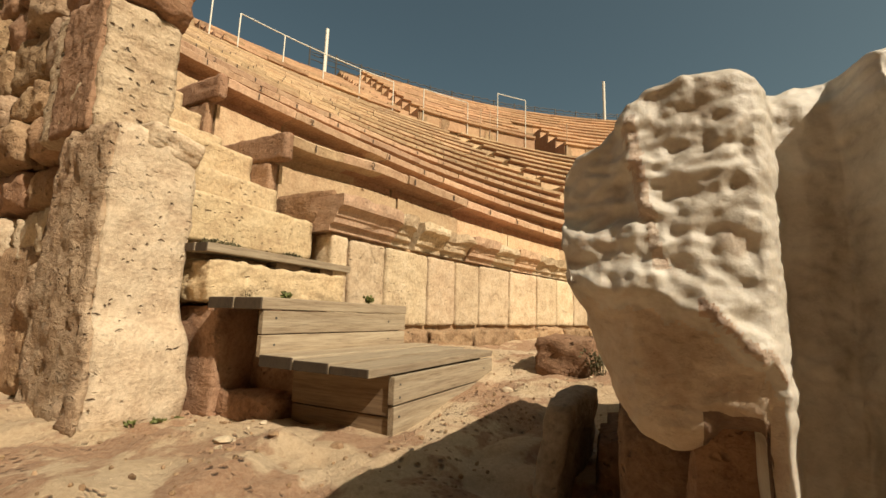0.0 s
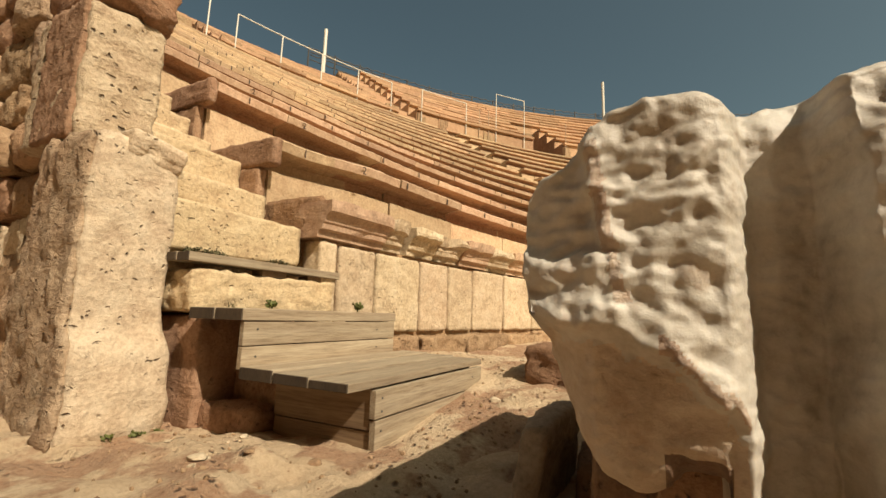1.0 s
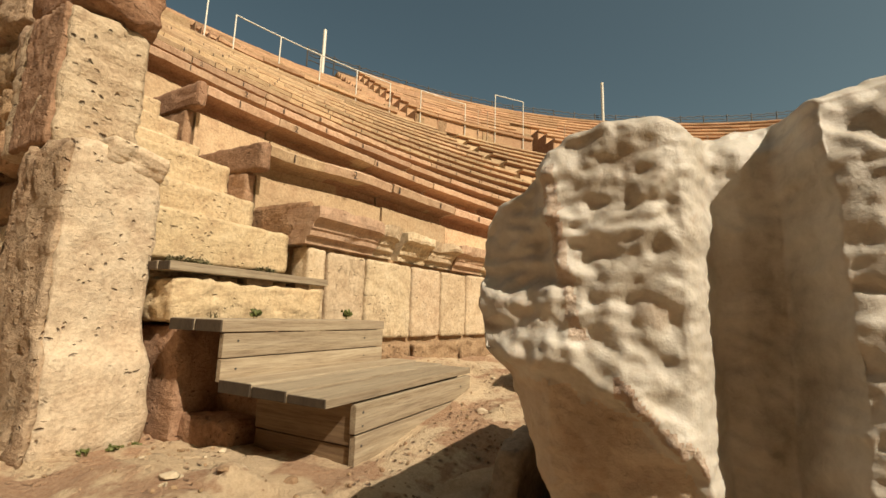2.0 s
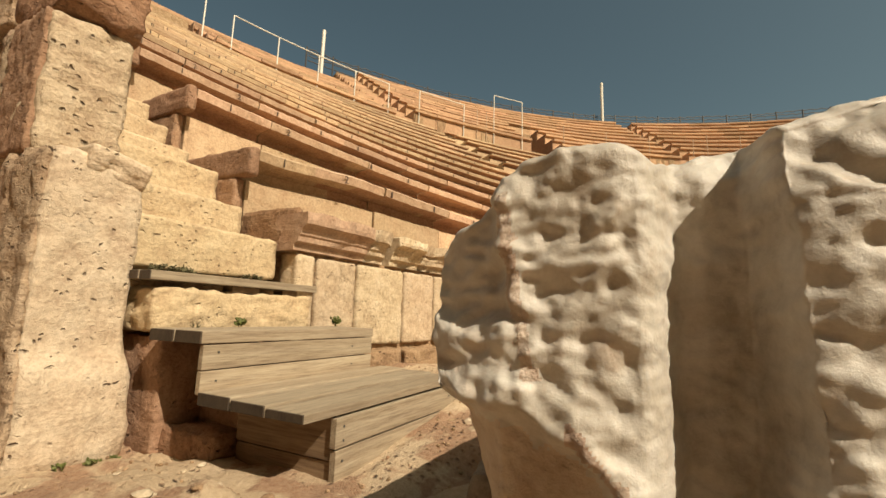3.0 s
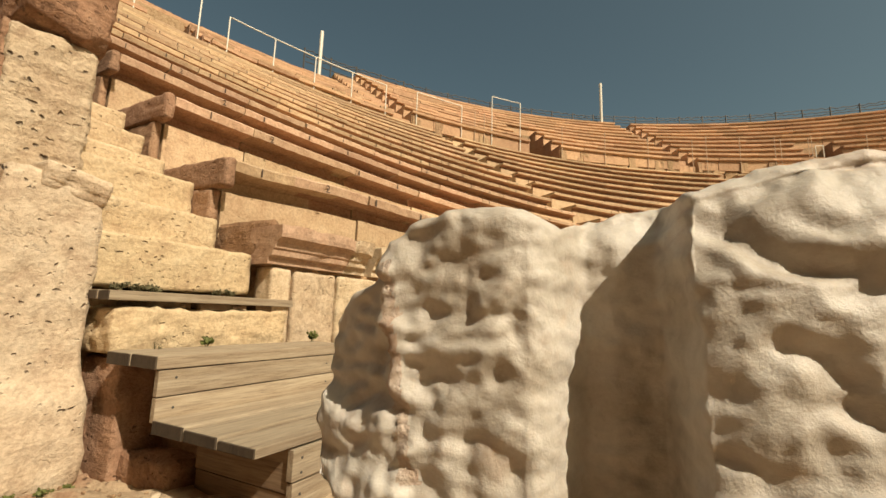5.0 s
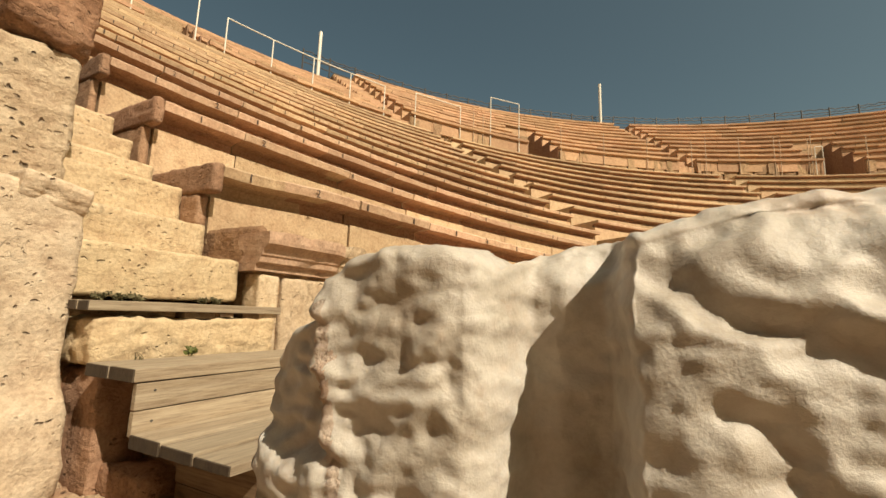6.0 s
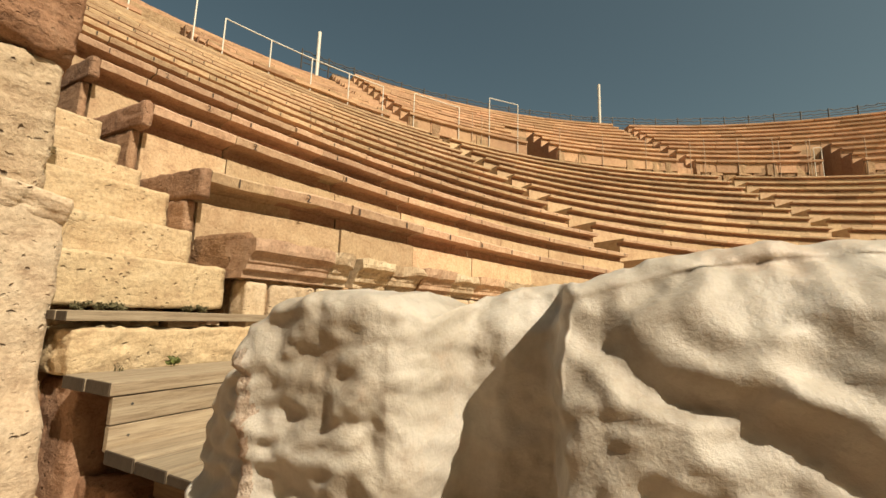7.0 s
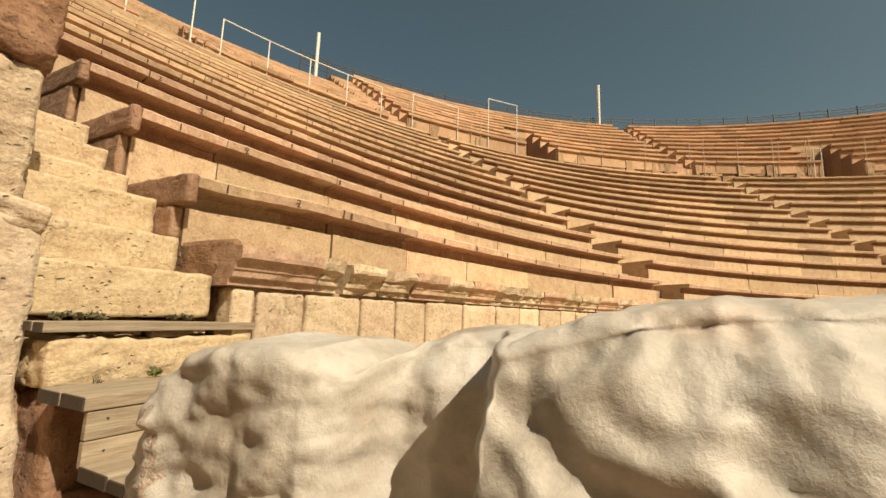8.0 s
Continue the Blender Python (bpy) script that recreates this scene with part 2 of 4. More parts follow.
def part_mesh(name, me, mat, parent=None, label="", smooth=False):
    if mat:
        me.materials.append(mat)
    if smooth:
        me.polygons.foreach_set("use_smooth", [True] * len(me.polygons))
    ob = new(name, me)
    if parent:
        ob.parent = parent
    if label:
        ob["label"] = label
    return ob


def raw(name, verts, faces, mat, parent=None, label="", smooth=False):
    me = bpy.data.meshes.new(name)
    me.from_pydata(verts, [], faces)
    me.update()
    return part_mesh(name, me, mat, parent, label, smooth)


def thing(name, label, category, group="", kind="", at=(0, 0, 0)):
    ob = new(name)
    ob.empty_display_size = 0.1
    return tagged(ob, label, category, group, kind)


def rough_box(x0, x1, y0, y1, z0, z1, cell=0.04, amp=0.006, freq=9.0, worn=0.012, seed=0.0, shape=None):
    """A dressed stone: subdivided box with worn corners and an uneven skin. shape(co) may move its points first."""
    bm = bmesh.new()
    size = (x1 - x0, y1 - y0, z1 - z0)
    cuts = [max(1, min(26, round(s / cell))) for s in size]
    lo = Vector((x0, y0, z0))
    mid, half = Vector(((x0 + x1) / 2, (y0 + y1) / 2, (z0 + z1) / 2)), Vector(size) / 2
    seen = {}

    def vert(i, j, k):
        key = (i, j, k)
        if key not in seen:
            c = Vector((i / cuts[0], j / cuts[1], k / cuts[2]))
            seen[key] = bm.verts.new(lo + Vector((c[0] * size[0], c[1] * size[1], c[2] * size[2])))
        return seen[key]

    a, b, c = cuts
    for i in range(a):
        for j in range(b):
            bm.faces.new((vert(i, j, 0), vert(i, j + 1, 0), vert(i + 1, j + 1, 0), vert(i + 1, j, 0)))
            bm.faces.new((vert(i, j, c), vert(i + 1, j, c), vert(i + 1, j + 1, c), vert(i, j + 1, c)))
    for i in range(a):
        for k in range(c):
            bm.faces.new((vert(i, 0, k), vert(i + 1, 0, k), vert(i + 1, 0, k + 1), vert(i, 0, k + 1)))
            bm.faces.new((vert(i, b, k), vert(i, b, k + 1), vert(i + 1, b, k + 1), vert(i + 1, b, k)))
    for j in range(b):
        for k in range(c):
            bm.faces.new((vert(0, j, k), vert(0, j, k + 1), vert(0, j + 1, k + 1), vert(0, j + 1, k)))
            bm.faces.new((vert(a, j, k), vert(a, j + 1, k), vert(a, j + 1, k + 1), vert(a, j, k + 1)))
    off = Vector((seed * 3.1, seed * 1.7, seed * 5.3))
    for v in bm.verts:
        d = v.co - mid
        near = [max(0.0, 1 - (half[q] - abs(d[q])) / max(worn * 2.2, 1e-4)) for q in range(3)]
        edge = sum(near) - max(near)
        if edge > 0:
            w = worn * (0.5 + 0.9 * abs(noise.noise(v.co * 13 + off)))
            for q in range(3):
                if near[q] > 0:
                    v.co[q] -= math.copysign(w * edge * 0.6, d[q])
        s = noise.noise(v.co * freq + off) + 0.5 * noise.noise(v.co * freq * 2.7 + off) + 0.35 * noise.noise(v.co * freq * 6.1 + off)
        out = Vector([math.copysign(1, d[q]) if half[q] - abs(d[q]) < 1e-3 + worn else 0 for q in range(3)])
        if out.length:
            v.co += out.normalized() * amp * s
        if shape:
            v.co = shape(v.co)
    return bm


def smooth(v, lo, hi):
    t = max(0.0, min(1.0, (v - lo) / (hi - lo)))
    return t * t * (3 - 2 * t)


def plank(x0, x1, y0, y1, z0, z1, r=0.003, warp=0.002, seed=0.0):
    """A sawn board with eased, slightly worn edges and a little warp along its length."""
    bm = bmesh.new()
    bmesh.ops.create_cube(bm, size=1.0, matrix=Matrix.LocRotScale(((x0 + x1) / 2, (y0 + y1) / 2, (z0 + z1) / 2), None, (x1 - x0, y1 - y0, z1 - z0)))
    axis = 0 if (x1 - x0) > (y1 - y0) else 1
    bmesh.ops.bevel(bm, geom=list(bm.edges), offset=r, segments=2, affect="EDGES", profile=0.6)
    long = [e for e in bm.edges if abs((e.verts[0].co - e.verts[1].co)[axis]) > 0.5 * ((x1 - x0) if axis == 0 else (y1 - y0))]
    bmesh.ops.subdivide_edges(bm, edges=long, cuts=10, use_grid_fill=True)
    for v in bm.verts:
        t = v.co[axis]
        v.co.z += warp * noise.noise(Vector((t * 3, seed * 7.7, 0.3)))
        v.co[1 - axis] += warp * 0.7 * noise.noise(Vector((t * 4, seed * 3.1, 4.3)))
    return bm


def tube(points, r, sides=8):
    """A round bar through the points."""
    bm = bmesh.new()
    rings = []
    for i, p in enumerate(points):
        p = Vector(p)
        a = Vector(points[max(i - 1, 0)])
        b = Vector(points[min(i + 1, len(points) - 1)])
        d = (b - a).normalized()
        u = d.cross(Vector((0.3, 0.2, 1)) if abs(d.z) < 0.9 else Vector((1, 0, 0))).normalized()
        w = d.cross(u)
        rings.append([bm.verts.new(p + (u * math.cos(2 * math.pi * k / sides) + w * math.sin(2 * math.pi * k / sides)) * r) for k in range(sides)])
    for q, s in zip(rings, rings[1:]):
        for k in range(sides):
            bm.faces.new((q[k], q[(k + 1) % sides], s[(k + 1) % sides], s[k]))
    bm.faces.new(rings[0][::-1])
    bm.faces.new(rings[-1])
    bmesh.ops.recalc_face_normals(bm, faces=bm.faces)
    return bm


# ---- plan of the theatre ----
CX, CY = 14.06, 0.856                  # centre of the orchestra
R1, RUN, RISE, Z1 = 15.05, 0.683, 0.453, 1.061
ROWS, LIP = 13, 0.14
TH_END = 175.15                        # where the rows stop at the side wall
STAIRS = [(147.3, 149.5), (116.8, 118.4), (87.3, 88.9), (57.0, 58.6)]
WALL_R, WALK_Z, UP_Z, UP_RISE, UP_RUN, UP_ROWS = 24.4, 6.62, 7.62, 0.50, 0.683, 10


def polar(r, deg, z):
    a = radians(deg)
    return Vector((CX + r * math.cos(a), CY + r * math.sin(a), z))


def arc_block(profile, t0, t1, step=1.2, jitter=0.0, seed=0, gap=0.004, r_mid=15.0):
    """Verts and faces of a stone with that section (r, z), swept from angle t0 to t1 (degrees), ends closed."""
    g = math.degrees(gap / r_mid)
    t0, t1 = t0 + g, t1 - g
    n = max(1, round((t1 - t0) / step))
    verts, faces, m = [], [], len(profile)
    rng = random.Random(seed)
    dr, dz = rng.uniform(-jitter, jitter), rng.uniform(-jitter, jitter) * 0.7
    tilt = rng.uniform(-jitter, jitter)
    for i in range(n + 1):
        t = t0 + (t1 - t0) * i / n
        for r, z in profile:
            q = Vector((r * 3.0, t * 0.9, z * 3.0 + seed * 0.37))
            w = noise.noise(q) * jitter * 0.8 + (noise.noise(q * 6.3) * 0.7 + noise.noise(q * 15.0) * 0.45) * jitter
            verts.append(tuple(polar(r + dr + tilt * (i / n - 0.5) + w, t, z + dz * 0.6 + (noise.noise(q * 1.7) * 0.5 + noise.noise(q * 9.1) * 0.5) * jitter)))
    for i in range(n):
        for k in range(m):
            a, b = i * m + k, i * m + (k + 1) % m
            faces.append((a, b, b + m, a + m))
    faces.append(tuple(range(m))[::-1])
    faces.append(tuple(range(n * m, n * m + m)))
    return verts, faces


def joined(name, blocks, mat, parent, label=""):
    verts, faces = [], []
    for v, f in blocks:
        o = len(verts)
        verts += v
        faces += [tuple(i + o for i in q) for q in f]
    ob = raw(name, verts, faces, mat, parent, label)
    ob["kind"] = "stuff"
    return ob


def cuts(t0, t1, length, r, seed):
    """Angles of the joints between t0 and t1, for stones of about that length."""
    rng = random.Random(seed)
    out, t = [t0], t0
    while True:
        t += math.degrees(length * rng.uniform(0.75, 1.3) / r)
        if t > t1 - math.degrees(length * 0.4 / r):
            break
        out.append(t)
    return out + [t1]


def sections(lo, hi, gaps):
    """The stretches between lo and hi that the stairs leave."""
    out, a = [], lo
    for g0, g1 in sorted(gaps):
        if g0 > a and g0 < hi:
            out.append((a, g0))
        a = max(a, g1)
    out.append((a, hi))
    return out


# ---- ground ----
def ground_z(x, y):
    r = math.hypot(x - CX, y - CY)
    z = 0.0
    p = Vector((x, y, 0))
    up = max(0.0, min(1.0, (y - 1.75) / 1.0)) * max(0.0, min(1.0, (r - 12.0) / 2.0))
    z += 0.16 * up
    near = math.exp(-((x - 0.3) ** 2 + (y - 1.5) ** 2) / 9.0)
    slab = noise.noise(p * 1.9 + Vector((3.3, 0, 0)))
    crack = abs(noise.noise(p * 3.1 + Vector((0, 7.1, 0))))
    flat = 0.35 if -0.45 < x < 0.06 and 1.5 < y < 2.5 else 1.0
    t = noise.noise(p * 1.5 + Vector((5.0, 1.0, 0))) * 3.2 + 0.5 * noise.noise(p * 6.0)
    z += near * flat * 0.020 * (math.floor(t) + smooth(t - math.floor(t), 0.72, 0.98))
    rock = max(0.0, noise.noise(p * 2.3 + Vector((1.2, 4.0, 0)))) 
    z += near * flat * (0.026 * slab + 0.024 * min(0.30, crack) / 0.30 - 0.024 + rock * (0.044 * noise.noise(p * 14) + 0.040 * abs(noise.noise(p * 31)) + 0.018 * noise.noise(p * 47)) + 0.009 * noise.noise(p * 9) + 0.005 * noise.noise(p * 23) + 0.004 * noise.noise(p * 55))
    return z


def build_ground():
    def spaced(c, fine, n, far):
        half = [fine * k for k in range(n)]
        s = fine
        while half[-1] < far:
            s *= 1.25
            half.append(half[-1] + s)
        return [c - h for h in half[:0:-1]] + [c + h for h in half]
    xs, ys = spaced(-0.1, 0.016, 75, 2500), spaced(1.7, 0.016, 75, 2500)
    verts = [(x, y, ground_z(x, y)) for y in ys for x in xs]
    w = len(xs)
    faces = [(j * w + i, j * w + i + 1, (j + 1) * w + i + 1, (j + 1) * w + i) for j in range(len(ys) - 1) for i in range(w - 1)]
    ob = raw("ground", verts, faces, GROUND, None, "", True)
    tagged(ob, "uneven tan bedrock and trodden earth floor", "ground", "", "structure")


build_ground()


# ---- podium wall of the orchestra: base course, upright panels, broken cornice ----
POD_R, PAN_Z0, PAN_Z1, COR_Z1 = 14.80, 0.262, 0.685, 0.862
PANEL_JOINTS = [163.69, 164.99, 166.39, 168.10, 169.75, 170.86, 171.99, 173.46, 174.49]


def build_podium():
    wall = thing("podium_wall", "low curved podium wall of upright pale limestone panels", "wall", kind="structure")
    core = [arc_block([(POD_R + 0.03, -0.1), (POD_R + 0.03, PAN_Z1 + 0.01), (POD_R + 0.5, PAN_Z1 + 0.01), (POD_R + 0.5, -0.1)], 5, 174.9, 1.5)]
    raw("core", *core[0], RUBBLE, wall)
    joints = cuts(100.0, PANEL_JOINTS[0], 0.33, POD_R, 5)[:-1] + PANEL_JOINTS + [174.95]
    near, far = [], []
    for i, (a, b) in enumerate(zip(joints, joints[1:])):
        (near if b > 150 else far).append((a, b, i))
    rng = random.Random(4)
    for a, b, i in near + far[-30:]:
        part("panel", arc_panel(a, b, PAN_Z0, PAN_Z1 - rng.uniform(0, 0.012), POD_R, 0.12, i), PANEL, wall, smooth=True)
    blocks = []
    for a, b, i in far[:-30]:
        blocks.append(arc_block([(POD_R, PAN_Z0), (POD_R, PAN_Z1 - 0.006), (POD_R + 0.1, PAN_Z1 - 0.006), (POD_R + 0.1, PAN_Z0)], a, b, 0.8, 0.006, i, 0.006))
    joined("far_panels", blocks, PANEL, wall)
    # base course, rough and broken, a little proud
    js = cuts(140.0, 174.4, 0.42, POD_R, 11)
    for i, (a, b) in enumerate(zip(js, js[1:])):
        part("base_stone", arc_panel(a, b, -0.05, PAN_Z0 - 0.018 - rng.uniform(0, 0.02), POD_R - 0.075 - rng.uniform(0, 0.03), 0.2, 50 + i, 0.02), RUBBLE, wall, smooth=True)
    js = cuts(60.0, 140.0, 0.8, POD_R, 12)
    joined("far_base", [arc_block([(POD_R - 0.06, -0.05), (POD_R - 0.06, PAN_Z0 - 0.02), (POD_R + 0.2, PAN_Z0 - 0.02), (POD_R + 0.2, -0.05)], a, b, 0.8, 0.012, i) for i, (a, b) in enumerate(zip(js, js[1:]))], RUBBLE, wall)


def arc_panel(t0, t1, z0, z1, r, depth, seed, amp=0.006):
    """One upright slab bent along the wall: built flat, worn, then bent."""
    length = radians(t1 - t0) * r - 0.017
    mid = radians((t0 + t1) / 2)

    def bend(c):
        ang = mid - c.y / r
        rr = r - c.x
        return Vector((CX + rr * math.cos(ang), CY + rr * math.sin(ang), c.z))
    bm = rough_box(-depth, 0, -length / 2, length / 2, z0, z1, 0.018, amp, 11.0, 0.0060, seed * 1.37, bend)
    bmesh.ops.recalc_face_normals(bm, faces=bm.faces)
    return bm


CORNICE = [(0.0, 0.0), (-0.012, 0.0), (-0.016, 0.028), (-0.040, 0.036), (-0.044, 0.058), (-0.052, 0.066), (-0.060, 0.090), (-0.092, 0.112),
           (-0.096, 0.128), (-0.100, 0.168), (0.30, 0.168), (0.30, 0.0)]


def build_cornice():
    cor = thing("podium_cornice", "broken moulded limestone cornice along the podium top", "cornice", kind="structure")
    js = [175.05, 173.35, 172.75, 172.55, 171.55, 170.45, 169.2, 168.0, 166.7, 165.2, 163.8, 162.3, 160.9, 159.4, 157.9, 156.2, 154.6, 153.0, 151.4]
    state = "mb-bbmbmbbmbbmbmbb"
    for i, (b, a) in enumerate(zip(js, js[1:])):
        if state[i % len(state)] == "-":
            continue
        broken = state[i % len(state)] == "b"
        verts, faces = [], []
        length = radians(b - a) * POD_R
        n = max(6, round(length / 0.025))
        prof = []
        for (r0, z0), (r1, z1) in zip(CORNICE, CORNICE[1:] + CORNICE[:1]):
            k = max(1, round(math.hypot(r1 - r0, z1 - z0) / 0.03)) if r1 <= 0 and r0 <= 0 else 1
            prof += [(r0 + (r1 - r0) * q / k, z0 + (z1 - z0) * q / k) for q in range(k)]
        for s in range(n + 1):
            t = b - (b - a) * s / n - (0.02 if s == n else 0)
            for r, z in prof:
                c = polar(POD_R + r, t, PAN_Z1 + 0.008 + z)
                q = noise.noise(c * 7 + Vector((i, 0, 0))) + 0.6 * noise.noise(c * 19)
                bite = (0.012 + 0.022 * q) if broken else max(0.0, 0.016 * q)
                end = min(s, n - s) / n
                if end < 0.08:
                    bite += 0.02 * (1 - end / 0.08) * (0.4 + 0.6 * noise.noise(c * 11 + Vector((0, 4, 0))))
                if r < 0:
                    k = max(0.0, bite) * (1.0 + 6 * -r)
                    c = polar(POD_R + min(r + k, 0.02), t, PAN_Z1 + 0.008 + z - (0.5 * k if z > 0.1 else 0))
                verts.append(tuple(c))
        m = len(prof)
        for s in range(n):
            for k in range(m):
                p, q = s * m + k, s * m + (k + 1) % m
                faces.append((p, p + m, q + m, q))
        faces += [tuple(range(m)), tuple(range(n * m, n * m + m))[::-1]]
        raw("cornice_block", verts, faces, LIP_FRONT if not broken else PANEL, cor, "moulded block with crisp profile" if not broken else "weathered broken block")
    js = cuts(60.0, 151.4, 0.6, POD_R, 21)
    joined("far_cornice", [arc_block([(POD_R, PAN_Z1 + .008), (POD_R - 0.04, PAN_Z1 + 0.05), (POD_R - 0.09, PAN_Z1 + 0.12), (POD_R - 0.09, COR_Z1 - 0.01), (POD_R + 0.3, COR_Z1 - 0.01), (POD_R + 0.3, PAN_Z1 + .008)], a, b, 0.8, 0.02, i) for i, (a, b) in enumerate(zip(js, js[1:]))], PANEL, cor)
    # the rough dark block that ends the cornice at the side wall
    bm = rough_box(-1.16, -0.69, 2.142, 2.20, PAN_Z1 + 0.01, COR_Z1 + 0.035, 0.025, 0.008, 14, 0.014, 3.0)
    part("end_block", bm, BROWN, cor, "rough brown end block", True)


# ---- seating ----
def seat_profile(r, z, top_prev, back):
    return [(r, top_prev - 0.03), (r, z - 0.004), (r + 0.055, z + 0.004), (r + 0.060, z + 0.070), (r + 0.010, z + 0.082), (r - 0.088, z + 0.086), (r - 0.098, z + LIP - 0.010), (r - 0.088, z + LIP), (r + back, z + LIP), (r + back, top_prev - 0.03)]


SEAT_ROWS = []


def stair_gaps(k):
    """The stairways at row k: they flare a little towards the orchestra and cut the first row too."""
    out = []
    for i, (a, b) in enumerate(STAIRS):
        f = (1.0 if i == 0 else 0.5) * math.exp(-0.45 * k)
        out.append((a + 1.75 * f, b + 2.4 * f))
    return out


def row_end(r):
    """The angle at which a row of that radius meets the side wall."""
    return 180 - math.degrees(math.asin((2.132 - CY) / r))


def end_x(r):
    return CX - math.sqrt(r * r - (2.12 - CY) ** 2)


def tint_and_shade_lip(ob, r, z, front=True):
    """Red patina on the undercut is darkened to paint in shade; front stays paler."""
    ob.data.materials.append(UNDERCUT_SHADE)
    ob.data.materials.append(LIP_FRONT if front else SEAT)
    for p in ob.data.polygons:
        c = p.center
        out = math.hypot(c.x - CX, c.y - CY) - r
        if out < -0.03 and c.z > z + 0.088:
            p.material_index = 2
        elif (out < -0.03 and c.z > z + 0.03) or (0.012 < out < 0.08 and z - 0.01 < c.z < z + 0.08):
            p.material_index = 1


def build_rows():
    for k in range(ROWS):
        r, z = R1 + RUN * k, Z1 + RISE * k
        prev = COR_Z1 if k == 0 else z - RISE + LIP
        row = thing("seat_row", "curved row of tan limestone seat blocks with undercut lip", "stone seating", "rows of seats", "structure")
        SEAT_ROWS.append(row)
        rest = []
        for si, (a, b) in enumerate(sections(58.6, row_end(r - 0.09), stair_gaps(k))):
            js = cuts(a, b, 0.85, r, 100 + k * 7 + si)
            for i, (p, q) in enumerate(zip(js, js[1:])):
                prof = seat_profile(r, z, prev, RUN + 0.06)
                blk = arc_block(prof, p, q, 0.16 if p > 160 and k < 6 else 0.6, 0.007, 1000 + k * 131 + si * 17 + i, 0.004, r)
                if k == 0 and q > 173.4:                    # the last stones of the first row stand back a little
                    blk = ([(v[0] - 0.11 * smooth(v[1], 2.75, 2.2), v[1], v[2]) for v in blk[0]], blk[1])
                if a > 147.5:
                    tint_and_shade_lip(raw("seat_block", *blk, SEAT, row), r, z, k < 4)
                else:
                    rest.append(blk)
        rest.append(arc_block(seat_profile(r, z, prev, RUN + 0.06), 5.0, 57.0, 2.0))
        tint_and_shade_lip(joined("far_blocks", rest, SEAT, row), r, z, k < 4)
    steps = thing("cavea_stairs", "narrow stone stairways between the wedges of seats", "stairs", kind="structure")
    for i in range(len(STAIRS)):
        for k in range(0, ROWS):
            g0, g1 = stair_gaps(k)[i]
            r, z = R1 + RUN * k, Z1 + RISE * k
            low = z - RISE + LIP if k else COR_Z1
            for h, off in ((0.20, 0.03), (0.52, 0.5)):
                verts, faces = arc_block([(r + 0.03 + off * RUN, low - 0.2), (r + 0.03 + off * RUN, low + RISE * h), (r + RUN + 0.1, low + RISE * h), (r + RUN + 0.1, low - 0.2)], g0, g1, 3.0, 0.006, k)
                raw("step", verts, faces, SEAT, steps)


